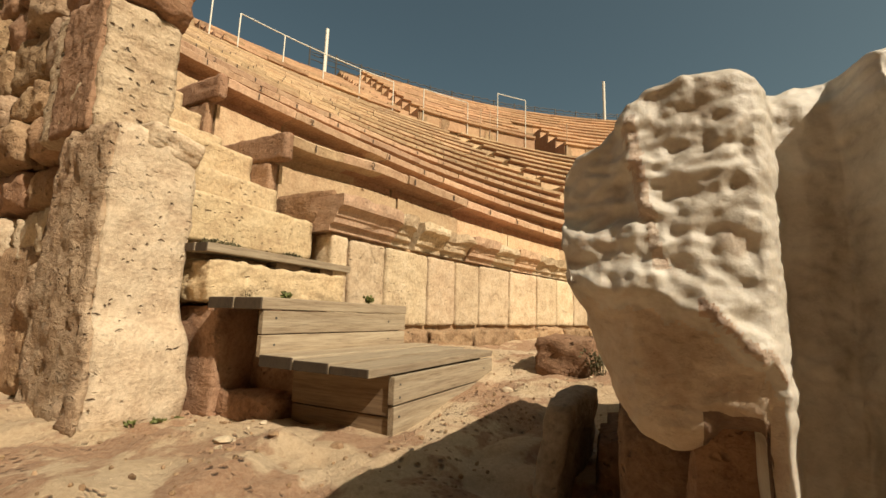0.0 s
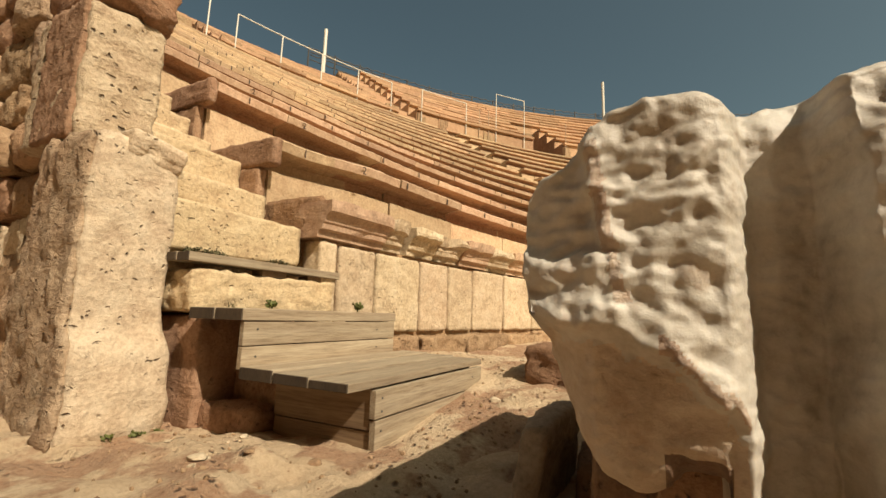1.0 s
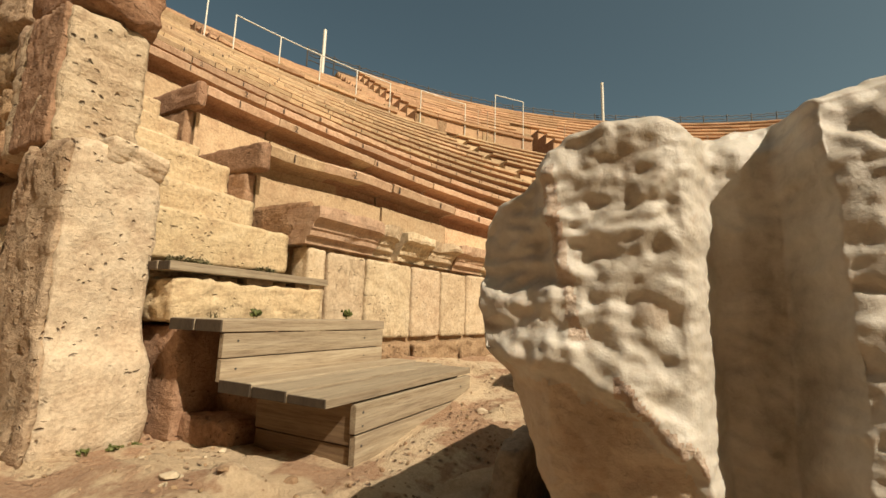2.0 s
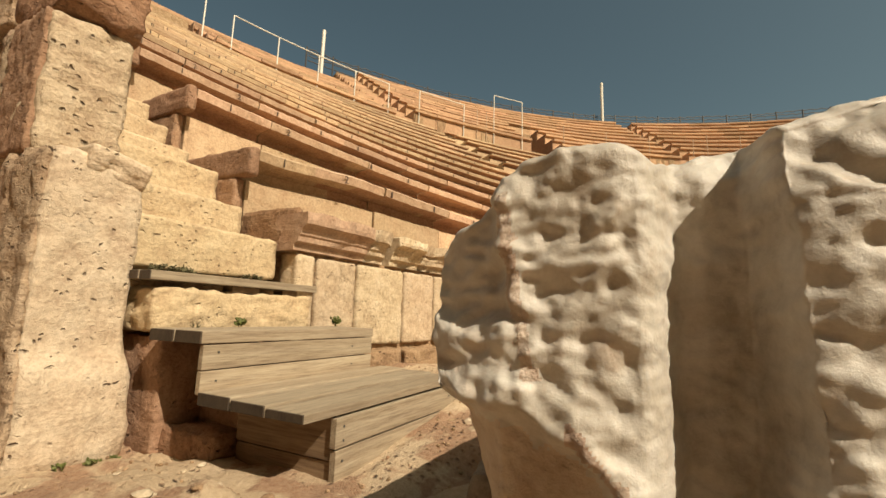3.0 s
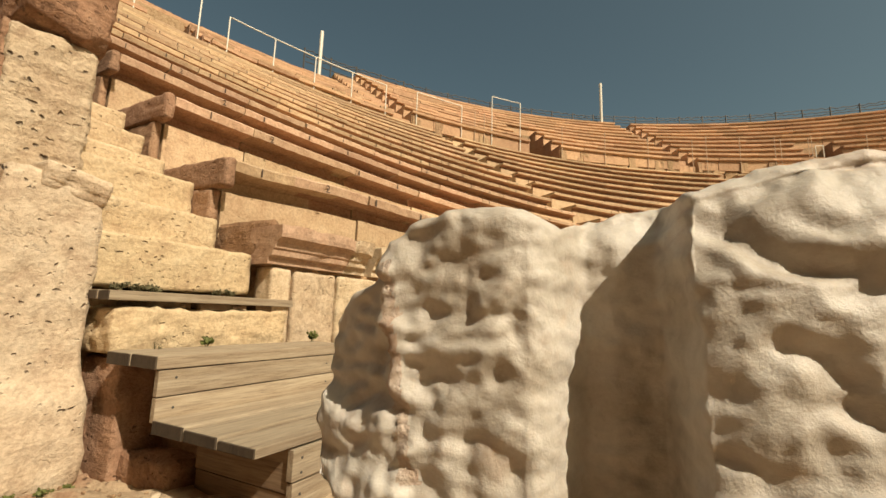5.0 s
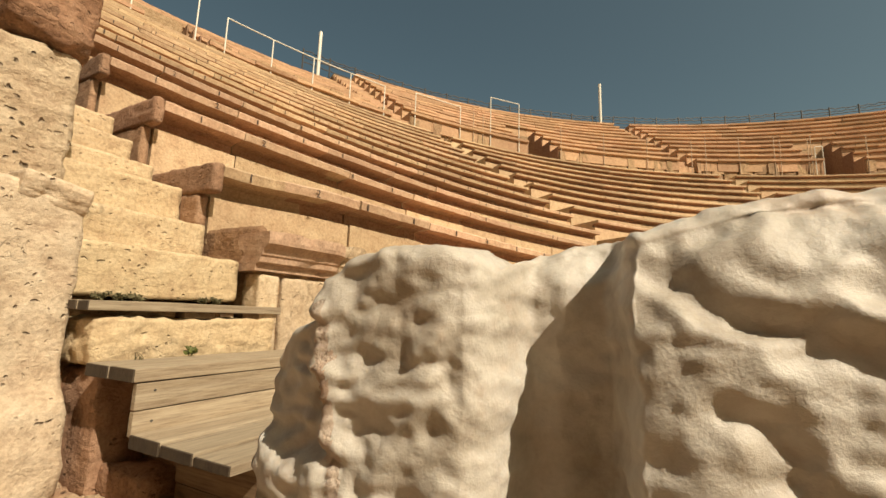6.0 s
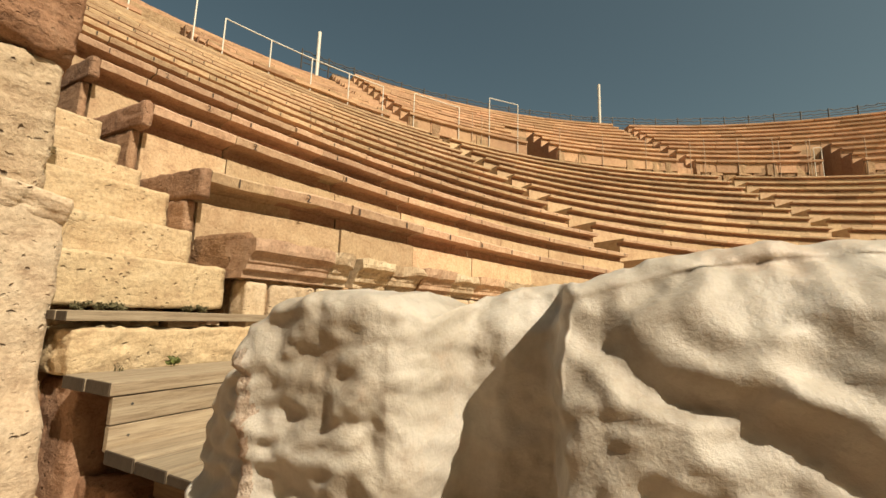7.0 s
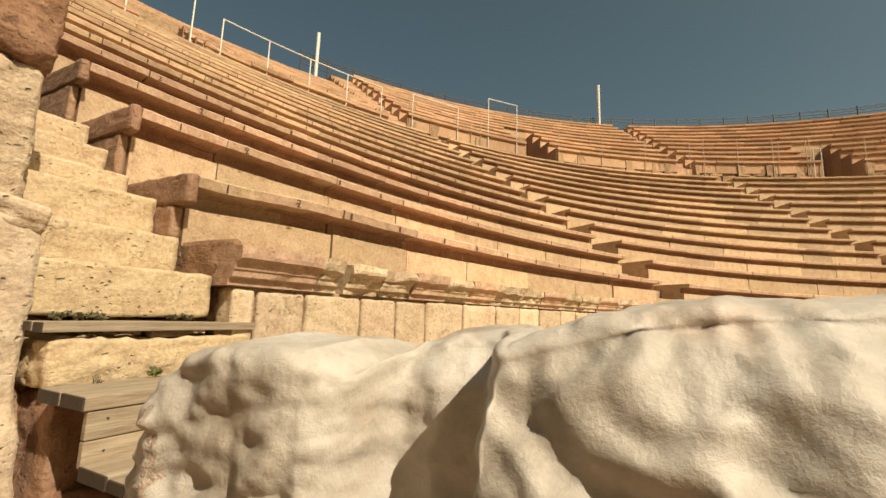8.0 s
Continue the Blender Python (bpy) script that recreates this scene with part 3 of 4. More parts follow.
def build_upper():
    walk_ = thing("walkway", "stone walkway between the two tiers of seats", "walkway", kind="structure")
    raw("paving", *arc_block([(R1 + RUN * ROWS - 0.02, WALK_Z - 0.4), (R1 + RUN * ROWS - 0.02, WALK_Z), (WALL_R + 0.2, WALK_Z), (WALL_R + 0.2, WALK_Z - 0.4)], 5, 175, 1.5), SEAT_FAR, walk_)
    wall = thing("upper_podium_wall", "weathered rubble wall below the upper tier of seats", "wall", kind="structure")
    gaps = [(134.2, 137.6), (103.0, 106.5), (72.0, 75.4), (165.2, 168.6)]
    rng = random.Random(8)
    blocks = []
    stairs2 = [(119.0, 120.8), (149.9, 151.6), (88.0, 89.8)]
    for a, b in sections(60.0, 175.0, gaps + stairs2):
        for c in range(2):
            js = cuts(a, b, 0.55, WALL_R, 300 + c + int(a))
            z0, z1 = WALK_Z + c * 0.48, WALK_Z + (c + 1) * 0.48 - 0.01
            for i, (p, q) in enumerate(zip(js, js[1:])):
                blocks.append(arc_block([(WALL_R, z0), (WALL_R + rng.uniform(-.02, .03), z1), (WALL_R + 0.6, z1), (WALL_R + 0.6, z0)], p, q, 0.5, 0.06, 40 + i, 0.03, WALL_R))
    joined("wall_stones", blocks, RUBBLE, wall)
    for k in range(UP_ROWS):
        r = WALL_R + UP_RUN * k - 0.03
        row = thing("upper_seat_row", "curved row of reddish tan limestone seat blocks", "stone seating", "upper rows of seats", "structure")
        blocks = []
        gap = list(stairs2) + ([g for g in gaps] if k < 4 else [])
        for si, (a, b) in enumerate(sections(58.0, 175.0, gap)):
            worn = a > 151                                  # the end wedge has sunk and is more worn
            z, rise = (7.32 + 0.45 * k, 0.45) if worn else (UP_Z + UP_RISE * k, UP_RISE)
            js = cuts(a, b, 1.1, r, 600 + k * 9 + si)
            deep = 0.05 if worn and k else 0.09
            for i, (p, q) in enumerate(zip(js, js[1:])):
                blocks.append(arc_block([(r, z - rise + LIP - 0.05), (r, z - 0.03), (r + 0.03, z - 0.02), (r + 0.03, z + 0.03), (r - deep, z + 0.05), (r - deep - 0.005, z + LIP), (r + UP_RUN + 0.1, z + LIP), (r + UP_RUN + 0.1, z - rise + LIP - 0.05)], p, q, 1.0, 0.03 if worn else 0.016, 70 + i + k * 40, 0.004, r))
        z = UP_Z + UP_RISE * k
        blocks.append(arc_block([(r, z - UP_RISE), (r, z + LIP), (r + UP_RUN + 0.1, z + LIP), (r + UP_RUN + 0.1, z - UP_RISE)], 5, 58, 2.0))
        joined("seat_blocks", blocks, SEAT_FAR, row)
    st = thing("upper_stairs", "stone stairways of the upper tier", "stairs", kind="structure")
    for g0, g1 in stairs2:
        for i in range(3):
            raw("step", *arc_block([(WALL_R - 0.05 + 0.2 * i, WALK_Z + 0.003), (WALL_R - 0.05 + 0.2 * i, WALK_Z + 0.22 * (i + 1)), (WALL_R + 0.62, WALK_Z + 0.22 * (i + 1)), (WALL_R + 0.62, WALK_Z + 0.003)], g0, g1, 3.0, 0.01, i), SEAT_FAR, st)
        for k in range(UP_ROWS):
            r, z = WALL_R + UP_RUN * k, UP_Z + UP_RISE * k - UP_RISE + LIP
            for h, off in ((0.25, 0.0), (0.6, 0.5)):
                raw("step", *arc_block([(r + 0.04 + off * UP_RUN, z - 0.6), (r + 0.04 + off * UP_RUN, z + UP_RISE * h), (r + UP_RUN, z + UP_RISE * h), (r + UP_RUN, z - 0.6)], g0, g1, 3.0, 0.01, k), SEAT_FAR, st)
    # passages that open through the wall, each with a flight of steps along one side
    for g0, g1 in gaps:
        vom = thing("passage", "dark recessed passage with a flight of stone steps", "passage", "passages", "structure")
        w = (g1 - g0)
        raw("back_wall", *arc_block([(WALL_R + 2.6, WALK_Z), (WALL_R + 2.6, UP_Z + 3 * UP_RISE + LIP - .02), (WALL_R + 3.0, UP_Z + 3 * UP_RISE + LIP - .02), (WALL_R + 3.0, WALK_Z)], g0, g1, 1.0), RUBBLE, vom)
        raw("paving", *arc_block([(WALL_R + 0.21, WALK_Z - 0.2), (WALL_R + 0.21, WALK_Z + 0.004), (WALL_R + 2.6, WALK_Z + 0.004), (WALL_R + 2.6, WALK_Z - 0.2)], g0, g1, 1.0), SEAT_FAR, vom)
        for k in range(4):                                  # the cut ends of the rows close both sides
            r0, top = WALL_R + UP_RUN * k - 0.03, UP_Z + UP_RISE * k + LIP
            for a, b in ((g0 - 0.5, g0 + 0.06), (g1 - 0.06, g1 + 0.5)):
                low = 0.3 if b > 152 else 0.004
                raw("side_stone", *arc_block([(r0 + 0.02, WALK_Z + 0.006), (r0 + 0.02, top - low), (r0 + UP_RUN + 0.05, top - low), (r0 + UP_RUN + 0.05, WALK_Z + 0.006)], a, b, 1.0, 0.012, k), RED, vom)
    # the bank behind the top row
    back = thing("outer_wall", "plain masonry mass behind the top row of seats", "wall", kind="structure")
    r = WALL_R + UP_RUN * UP_ROWS
    z = UP_Z + UP_RISE * (UP_ROWS - 1) + LIP
    raw("mass", *arc_block([(r - 0.1, 0), (r - 0.1, z - 0.01), (r + 1.4, z - 0.01), (r + 1.6, 0)], 5, 151.6, 2.0), RUBBLE, back)
    raw("mass", *arc_block([(r - 0.1, 0), (r - 0.1, 11.5), (r + 1.4, 11.5), (r + 1.6, 0)], 151.6, 175, 2.0), RUBBLE, back)


build_podium()
build_cornice()
build_rows()
build_upper()


# ---- side wall with pilaster ----
def build_side_wall():
    wall = thing("side_wall", "stepped ashlar wall of worn pale limestone courses", "wall", kind="structure")
    # x of the face, z of bed and top, y of both ends
    courses = [(-0.775, 0.555, 0.735, 2.132), (-1.00, 0.738, 0.905, 2.105), (-1.18, 0.908, 1.095, 2.085), (-1.42, 1.098, 1.235, 2.07), (-1.55, 1.238, 1.375, 2.02), (-1.66, 1.378, 1.50, 1.97)]
    for i, (x, z0, z1, y1) in enumerate(courses):
        part("ashlar", rough_box(x - 0.7, x, 1.50, y1, z0, z1, 0.016, 0.006, 13, 0.004, i * 2.3), OCHRE, wall, smooth=True)
    part("core", rough_box(-2.6, -0.86, 1.42, 2.135, -0.05, 0.553, 0.06, 0.01, 6, 0.01, 9.0), RUBBLE, wall, smooth=True)
    part("ledge_stone", rough_box(-1.0, -0.665, 1.575, 2.25, 0.345, 0.486, 0.010, 0.013, 21, 0.006, 5.1), OCHRE, wall, "rough hewn ledge stone", True)
    part("foot_stone", rough_box(-1.0, -0.63, 1.60, 1.80, -0.03, 0.335, 0.02, 0.012, 9, 0.008, 6.1), RED, wall, "reddish brown foot stone", True)
    part("foot_stone", rough_box(-1.0, -0.69, 1.81, 2.25, -0.03, 0.335, 0.03, 0.010, 9, 0.01, 6.4), BROWN, wall, "reddish brown foot stone", True)
    part("foot_stone", rough_box(-0.64, -0.385, 1.735, 2.25, -0.03, 0.19, 0.02, 0.014, 9, 0.012, 6.9), RED, wall, "dark brown stone below the steps", True)
    part("foot_stone", rough_box(-0.66, -0.39, 1.63, 1.80, -0.04, 0.062, 0.016, 0.012, 11, 0.012, 7.3), BROWN, wall, "low broken bedding stone", True)
    # stone ends below each row of seats
    for k in range(6):
        r, z = R1 + RUN * k, Z1 + RISE * k
        back = 0.11 if k == 0 else 0.0
        lo = COR_Z1 + 0.037 if k == 0 else z - RISE + LIP
        x = end_x(r) - back
        part("riser_end", rough_box(x - 0.7, x - 0.004, 2.091, 2.134, lo, z - 0.002, 0.02, 0.005, 14, 0.004, 20 + k), RED, wall, smooth=True)
        x = end_x(r - 0.095) - back
        part("seat_end", rough_box(x - 0.78, x + 0.004, 2.085, 2.134, z, z + LIP + 0.002, 0.014, 0.006, 18, 0.005, 30 + k), RED, wall, smooth=True)


def build_pilaster():
    pil = thing("pilaster", "weathered pale limestone pilaster with moulded foot and cap", "pilaster", kind="structure")

    def shape(c):
        # foot swells below 0.27 m, the left flank leans, the far corner is battered
        f = max(0.0, min(1.0, (0.30 - c.z) / 0.09))
        f = f * f * (3 - 2 * f)
        s = 0.055 * f + 0.010 * max(0.0, min(1.0, (0.16 - c.z) / 0.03))
        if c.x > -0.9:
            c.x += s * (c.x + 0.9) / 0.14
        if c.y > 1.45:
            c.y += 0.012 * f
        if c.x < -0.95:
            c.x += 0.10 * max(0.0, c.z - 0.45) * (-0.95 - c.x) / 0.2
            c.y += 0.05 * (-0.95 - c.x)
        if c.y < 1.40 and c.x > -0.80:
            c.y -= 0.06 * max(0.0, 0.3 - c.z)
        return c
    part("shaft", rough_box(-1.16, -0.762, 1.305, 1.556, -0.04, 0.885, 0.018, 0.009, 16, 0.012, 1.0, shape), ASHLAR, pil, smooth=True)
    def fillets(c):
        if c.x > -0.80:
            c.x += 0.010 * smooth(c.z, 0.836, 0.842) + 0.012 * smooth(c.z, 0.858, 0.864) + 0.008 * smooth(c.z, 0.878, 0.884) - 0.02 * max(0.0, noise.noise(c * 21))
        c.z -= 0.16 * (c.y - 1.385)
        return c
    cap = rough_box(-1.00, -0.765, 1.385, 1.556, 0.825, 0.912, 0.009, 0.003, 15, 0.005, 2.0, fillets)
    part("cap_moulding", cap, ASHLAR, pil, "chipped moulding fragment", True)
    part("flank", rough_box(-1.165, -0.775, 1.292, 1.318, -0.03, 0.880, 0.011, 0.015, 23, 0.010, 1.6, lambda c: shape(c) + Vector((0.03 * max(0.0, 0.4 - c.z), -0.002, 0))), FLANK, pil, "rough reddish flank", True)

    def tooled(c):
        c.y += 0.009 * noise.noise(Vector((c.x * 22 + c.z * 16, 3.0, c.z * 88 - c.x * 62))) if c.y < 1.312 else 0
        return c
    part("tooled_flank", rough_box(-1.24, -0.975, 1.298, 1.320, 0.892, 1.390, 0.0075, 0.005, 24, 0.004, 8.8, tooled), RED, pil, "reddish flank with slanting chisel marks", True)
    part("upper_shaft", rough_box(-1.35, -0.952, 1.308, 1.553, 0.887, 1.393, 0.016, 0.012, 13, 0.012, 4.0), PITTED, pil, "pitted upper stone", True)
    part("top_block", rough_box(-1.40, -0.915, 1.32, 1.575, 1.397, 1.78, 0.022, 0.016, 9, 0.03, 7.0, lambda c: c + Vector((0, 0, 0.16 * (1.575 - c.y) - 0.02))), BROWN, pil, "rough reddish brown block", True)


def build_rough_wall():
    wall = thing("rough_wall", "rough rusticated brown masonry beside the pilaster", "wall", kind="structure")
    rng = random.Random(15)
    z = -0.04
    while z < 2.5:
        h = rng.uniform(0.19, 0.29)
        x = -1.175 if z < 0.85 else -1.255
        while x > -3.2:
            w = rng.uniform(0.24, 0.44)
            y = 1.375 + rng.uniform(-0.03, 0.06)
            sd = rng.random() * 40
            bm = rough_box(x - w + 0.012, x - 0.006, y, 1.53, z + 0.004, z + h - 0.014, 0.018, 0.022, 9, 0.026, sd)
            part("stone", bm, rng.choice((FLANK, ASHLAR, RUBBLE) if z < 0.6 else (FLANK, RUBBLE, RUBBLE, RED)), wall, smooth=True)
            x -= w
        z += h
    part("backing", rough_box(-3.2, -1.40, 1.47, 1.54, -0.05, z - 0.02, 0.2, 0.0, 5, 0.0, 1), BROWN, wall)


build_side_wall()
build_pilaster()
build_rough_wall()


# Unseen wall added behind the camera: cuts sky light so shadows go darker.
def build_sky_blocker():
    wall = thing("sky_blocker", "unseen plain wall added behind the camera to block sky light", "wall", kind="structure")
    for i in range(9):
        part("course", rough_box(-9.0, 24.0, -5.8, -5.0, -0.05 + i, 0.94 + i, 1.3, 0.03, 1.0, 0.02, 60 + i), RUBBLE, wall)


build_sky_blocker()


# ---- wooden steps ----
def end_grain(step, x0, x1, y, z0, z1):
    # thin dark plate set just proud of the near plank end
    part("end_grain", plank(x0 + 0.001, x1 - 0.001, y - 0.0035, y + 0.004, z0 + 0.001, z1 - 0.001, 0.0015, 0.0, 1), WOOD_END, step, "thin dark plate over the plank end grain")


def build_wooden_steps():
    low = thing("wooden_step", "low weathered wooden step of three grey tread planks", "step", "wooden steps")
    for i, (a, b) in enumerate(((-0.385, -0.255), (-0.252, -0.126), (-0.123, 0.004))):
        part("tread_plank", plank(a, b, 1.572 + 0.003 * i, 2.43, 0.160, 0.183 + 0.006 * (2 - i), 0.004, 0.002, i + 1), WOOD, low)
        end_grain(low, a, b, 1.572 + 0.003 * i, 0.160, 0.183 + 0.006 * (2 - i))
    part("front_board", plank(-0.012, 0.008, 1.690, 2.42, 0.078, 0.153, 0.002, 0.001, 5), WOOD, low)
    part("front_board", plank(-0.012, 0.008, 1.694, 2.42, -0.03, 0.073, 0.002, 0.001, 6), WOOD, low)
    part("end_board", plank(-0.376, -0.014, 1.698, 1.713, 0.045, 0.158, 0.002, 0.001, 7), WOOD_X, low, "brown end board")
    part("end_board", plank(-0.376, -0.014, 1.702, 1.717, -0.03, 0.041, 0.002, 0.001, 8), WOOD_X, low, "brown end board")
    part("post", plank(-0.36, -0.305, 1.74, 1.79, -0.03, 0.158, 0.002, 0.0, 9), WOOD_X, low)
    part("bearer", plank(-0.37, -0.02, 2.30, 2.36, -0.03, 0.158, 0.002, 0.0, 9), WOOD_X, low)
    mid = thing("wooden_step", "middle weathered wooden step with a two-board riser", "step", "wooden steps")
    for i, (a, b) in enumerate(((-0.622, -0.506), (-0.501, -0.382))):
        part("tread_plank", plank(a, b, 1.556 + 0.004 * i, 2.352, 0.325, 0.361, 0.004, 0.002, i + 11), WOOD, mid)
        end_grain(mid, a, b, 1.556 + 0.004 * i, 0.325, 0.361)
    part("riser_board", plank(-0.404, -0.386, 1.572, 2.349, 0.253, 0.322, 0.002, 0.001, 13), WOOD, mid)
    part("riser_board", plank(-0.404, -0.386, 1.572, 2.349, 0.186, 0.249, 0.002, 0.001, 14), WOOD, mid)
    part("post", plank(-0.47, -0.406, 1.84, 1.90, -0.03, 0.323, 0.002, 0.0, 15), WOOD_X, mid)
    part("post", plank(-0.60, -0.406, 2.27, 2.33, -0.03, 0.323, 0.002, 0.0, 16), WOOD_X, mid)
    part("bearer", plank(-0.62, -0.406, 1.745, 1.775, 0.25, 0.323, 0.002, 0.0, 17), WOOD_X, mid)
    top = thing("wooden_step", "upper step of two weathered planks on a stone ledge", "step", "wooden steps")
    part("tread_plank", plank(-0.772, -0.720, 1.548, 2.275, 0.512, 0.541, 0.003, 0.003, 21), WOOD, top)
    end_grain(top, -0.772, -0.720, 1.548, 0.512, 0.541)
    end_grain(top, -0.716, -0.656, 1.552, 0.510, 0.540)
    part("tread_plank", plank(-0.716, -0.656, 1.552, 2.275, 0.510, 0.540, 0.003, 0.003, 22), WOOD, top)
    part("shim", plank(-0.74, -0.68, 1.86, 1.98, 0.488, 0.511, 0.002, 0.0, 23), WOOD_X, top)
    part("shim", plank(-0.74, -0.68, 2.10, 2.24, 0.488, 0.510, 0.002, 0.0, 24), WOOD_X, top)


build_wooden_steps()


def build_nails():
    """Round nail heads where the boards are fixed."""
    steps = [o for o in scene.objects if o.name.startswith("wooden_step")]
    for step, spots in ((steps[0], [(0.0085, 1.72, 0.13), (0.0085, 1.72, 0.095), (0.0085, 1.72, 0.045), (0.0085, 2.33, 0.12), (0.0085, 2.33, 0.04)]),
                        (steps[1], [(-0.3855, 2.22, 0.29), (-0.3855, 1.62, 0.30), (-0.3855, 1.62, 0.22), (-0.3855, 2.22, 0.22)])):
        for x, y, z in spots:
            part("nail_head", tube([(x - 0.002, y, z), (x + 0.0008, y, z)], 0.0035, 8), IRON, step, "rusty nail head")


build_nails()


# ---- marble fragment ----
def lerp_table(table, x):
    for (a, p), (b, q) in zip(table, table[1:]):
        if x <= b:
            return p + (q - p) * smooth(x, a, b)
    return table[-1][1]


def line_table(table, x):
    if x <= table[0][0]:
        return table[0][1]
    for (a, p), (b, q) in zip(table, table[1:]):
        if x <= b:
            return p + (q - p) * (x - a) / (b - a)
    return table[-1][1]


MARBLE_TOP = [(0.576, 0.488), (0.588, 0.506), (0.615, 0.516), (0.642, 0.541), (0.668, 0.562), (0.700, 0.569), (0.750, 0.568), (0.771, 0.556), (0.784, 0.572), (0.81, 0.579), (0.842, 0.579), (0.860, 0.576), (0.880, 0.583), (0.92, 0.593), (0.96, 0.599), (1.1, 0.604), (1.4, 0.60)]
MARBLE_FOOT = [(0.576, 0.372), (0.597, 0.302), (0.610, 0.270), (0.626, 0.232), (0.645, 0.211), (0.675, 0.197), (0.704, 0.204), (0.716, 0.221), (0.746, 0.226), (0.7495, 0.20), (0.7525, 0.0), (1.4, 0.0)]
MARBLE_RIDGE = [(0.576, 0.362), (0.650, 0.350), (0.703, 0.330), (0.752, 0.290), (0.772, 0.268), (0.79, 0.24)]
SLAB_FRONT = [(0.576, 1.150), (0.61, 1.146), (0.645, 1.138), (0.70, 1.139), (0.745, 1.144), (0.760, 1.151), (0.770, 1.166), (0.785, 1.21)]
WALL_BACK = [(0.76, 1.204), (0.80, 1.211), (0.832, 1.221), (0.850, 1.232), (1.4, 1.24)]
MASS_FRONT = [(0.0, 1.125), (0.30, 1.140), (0.42, 1.147), (0.490, 1.151), (0.515, 1.154), (0.540, 1.163), (0.562, 1.174), (0.580, 1.192), (0.597, 1.222), (0.61, 1.26)]
# hollows worn into the faces: x, z, half length, half height, turn in degrees, depth
SLAB_HOLLOWS = [(0.703, 0.503, 0.026, 0.013, 8, 0.010), (0.751, 0.477, 0.013, 0.018, -20, 0.008), (0.690, 0.446, 0.032, 0.012, -6, 0.010), (0.687, 0.374, 0.013, 0.022, 30, 0.011),
                (0.752, 0.389, 0.022, 0.016, 20, 0.012), (0.722, 0.408, 0.014, 0.009, 0, 0.007), (0.665, 0.410, 0.010, 0.020, 15, 0.008), (0.735, 0.448, 0.012, 0.009, 10, 0.006), (0.730, 0.362, 0.024, 0.008, -4, 0.006)]
MASS_HOLLOWS = [(0.905, 0.531, 0.042, 0.011, -22, 0.014), (0.945, 0.515, 0.028, 0.013, -30, 0.012), (0.938, 0.560, 0.020, 0.008, -6, 0.008), (0.962, 0.538, 0.014, 0.013, -35, 0.010),
                (0.893, 0.568, 0.005, 0.016, -32, 0.006), (0.908, 0.470, 0.026, 0.009, -38, 0.010), (0.885, 0.408, 0.024, 0.016, 0, 0.008), (0.930, 0.440, 0.028, 0.012, -40, 0.010)]


def hollowed(table, x, z):
    out = 0.0
    for hx, hz, a, b, turn, deep in table:
        c, s = math.cos(radians(turn)), math.sin(radians(turn))
        u, v = (x - hx) * c + (z - hz) * s, (z - hz) * c - (x - hx) * s
        q = (u / a) ** 2 + (v / b) ** 2
        if q < 4:
            out = max(out, deep * (1 - smooth(math.sqrt(q), 0.1, 1.5)))
    return out


def marble_front(x, z):
    """Depth of the fragment's front: rough slab, recessed shaded wall, bulging mass. Also how much of each."""
    gx = x + 0.004 * noise.noise(Vector((z * 22, 3.0, 0))) + 0.0020 * noise.noise(Vector((z * 75, 1.0, 0)))
    d = z - lerp_table(MARBLE_RIDGE, x)
    slab = (line_table(SLAB_FRONT, gx - 0.004) + line_table(SLAB_FRONT, gx) + line_table(SLAB_FRONT, gx + 0.004)) / 3
    below = smooth(-d, 0.0, 0.012) * (1 - smooth(x, 0.752, 0.770))
    slab += 0.009 * below + 0.15 * max(0.0, -d) * (1 - smooth(x, 0.752, 0.770)) - 0.005 * math.exp(-((d - 0.006) / 0.012) ** 2)
    slab += 0.85 * max(0.0, 0.645 - x) * smooth(-d, 0.0, 0.035)
    crust = 0.648 + 0.17 * max(0.0, 0.515 - z) + 0.006 * noise.noise(Vector((z * 40, 0, 5.0)))
    slab += 0.013 * smooth(crust - x, -0.003, 0.022) * smooth(z, 0.400, 0.440)
    slab += 22 * max(0.0, 0.030 - (z - line_table(MARBLE_FOOT, x))) ** 2 * (1 - smooth(x, 0.735, 0.75))
    wall = lerp_table(WALL_BACK, x) + 0.85 * max(0.0, z - 0.548) + 0.05 * max(0.0, 0.47 - z)
    mass = line_table(MASS_FRONT, z) + 0.16 * max(0.0, min(0.10, x - 0.875)) * (1 - smooth(z, 0.48, 0.54)) + 0.006 * (1 - smooth(x, 0.850, 0.880)) * (1 - smooth(z, 0.49, 0.545))
    mx = x + 0.005 * noise.noise(Vector((z * 16, 8.0, 0)))
    k = smooth(mx, 0.834, 0.857)
    right = smooth(gx, 0.772, 0.786)
    y = slab + (max(slab, wall) - slab) * right if x > 0.76 else slab
    return y + (mass - y) * k, 1 - right, k, crust, below


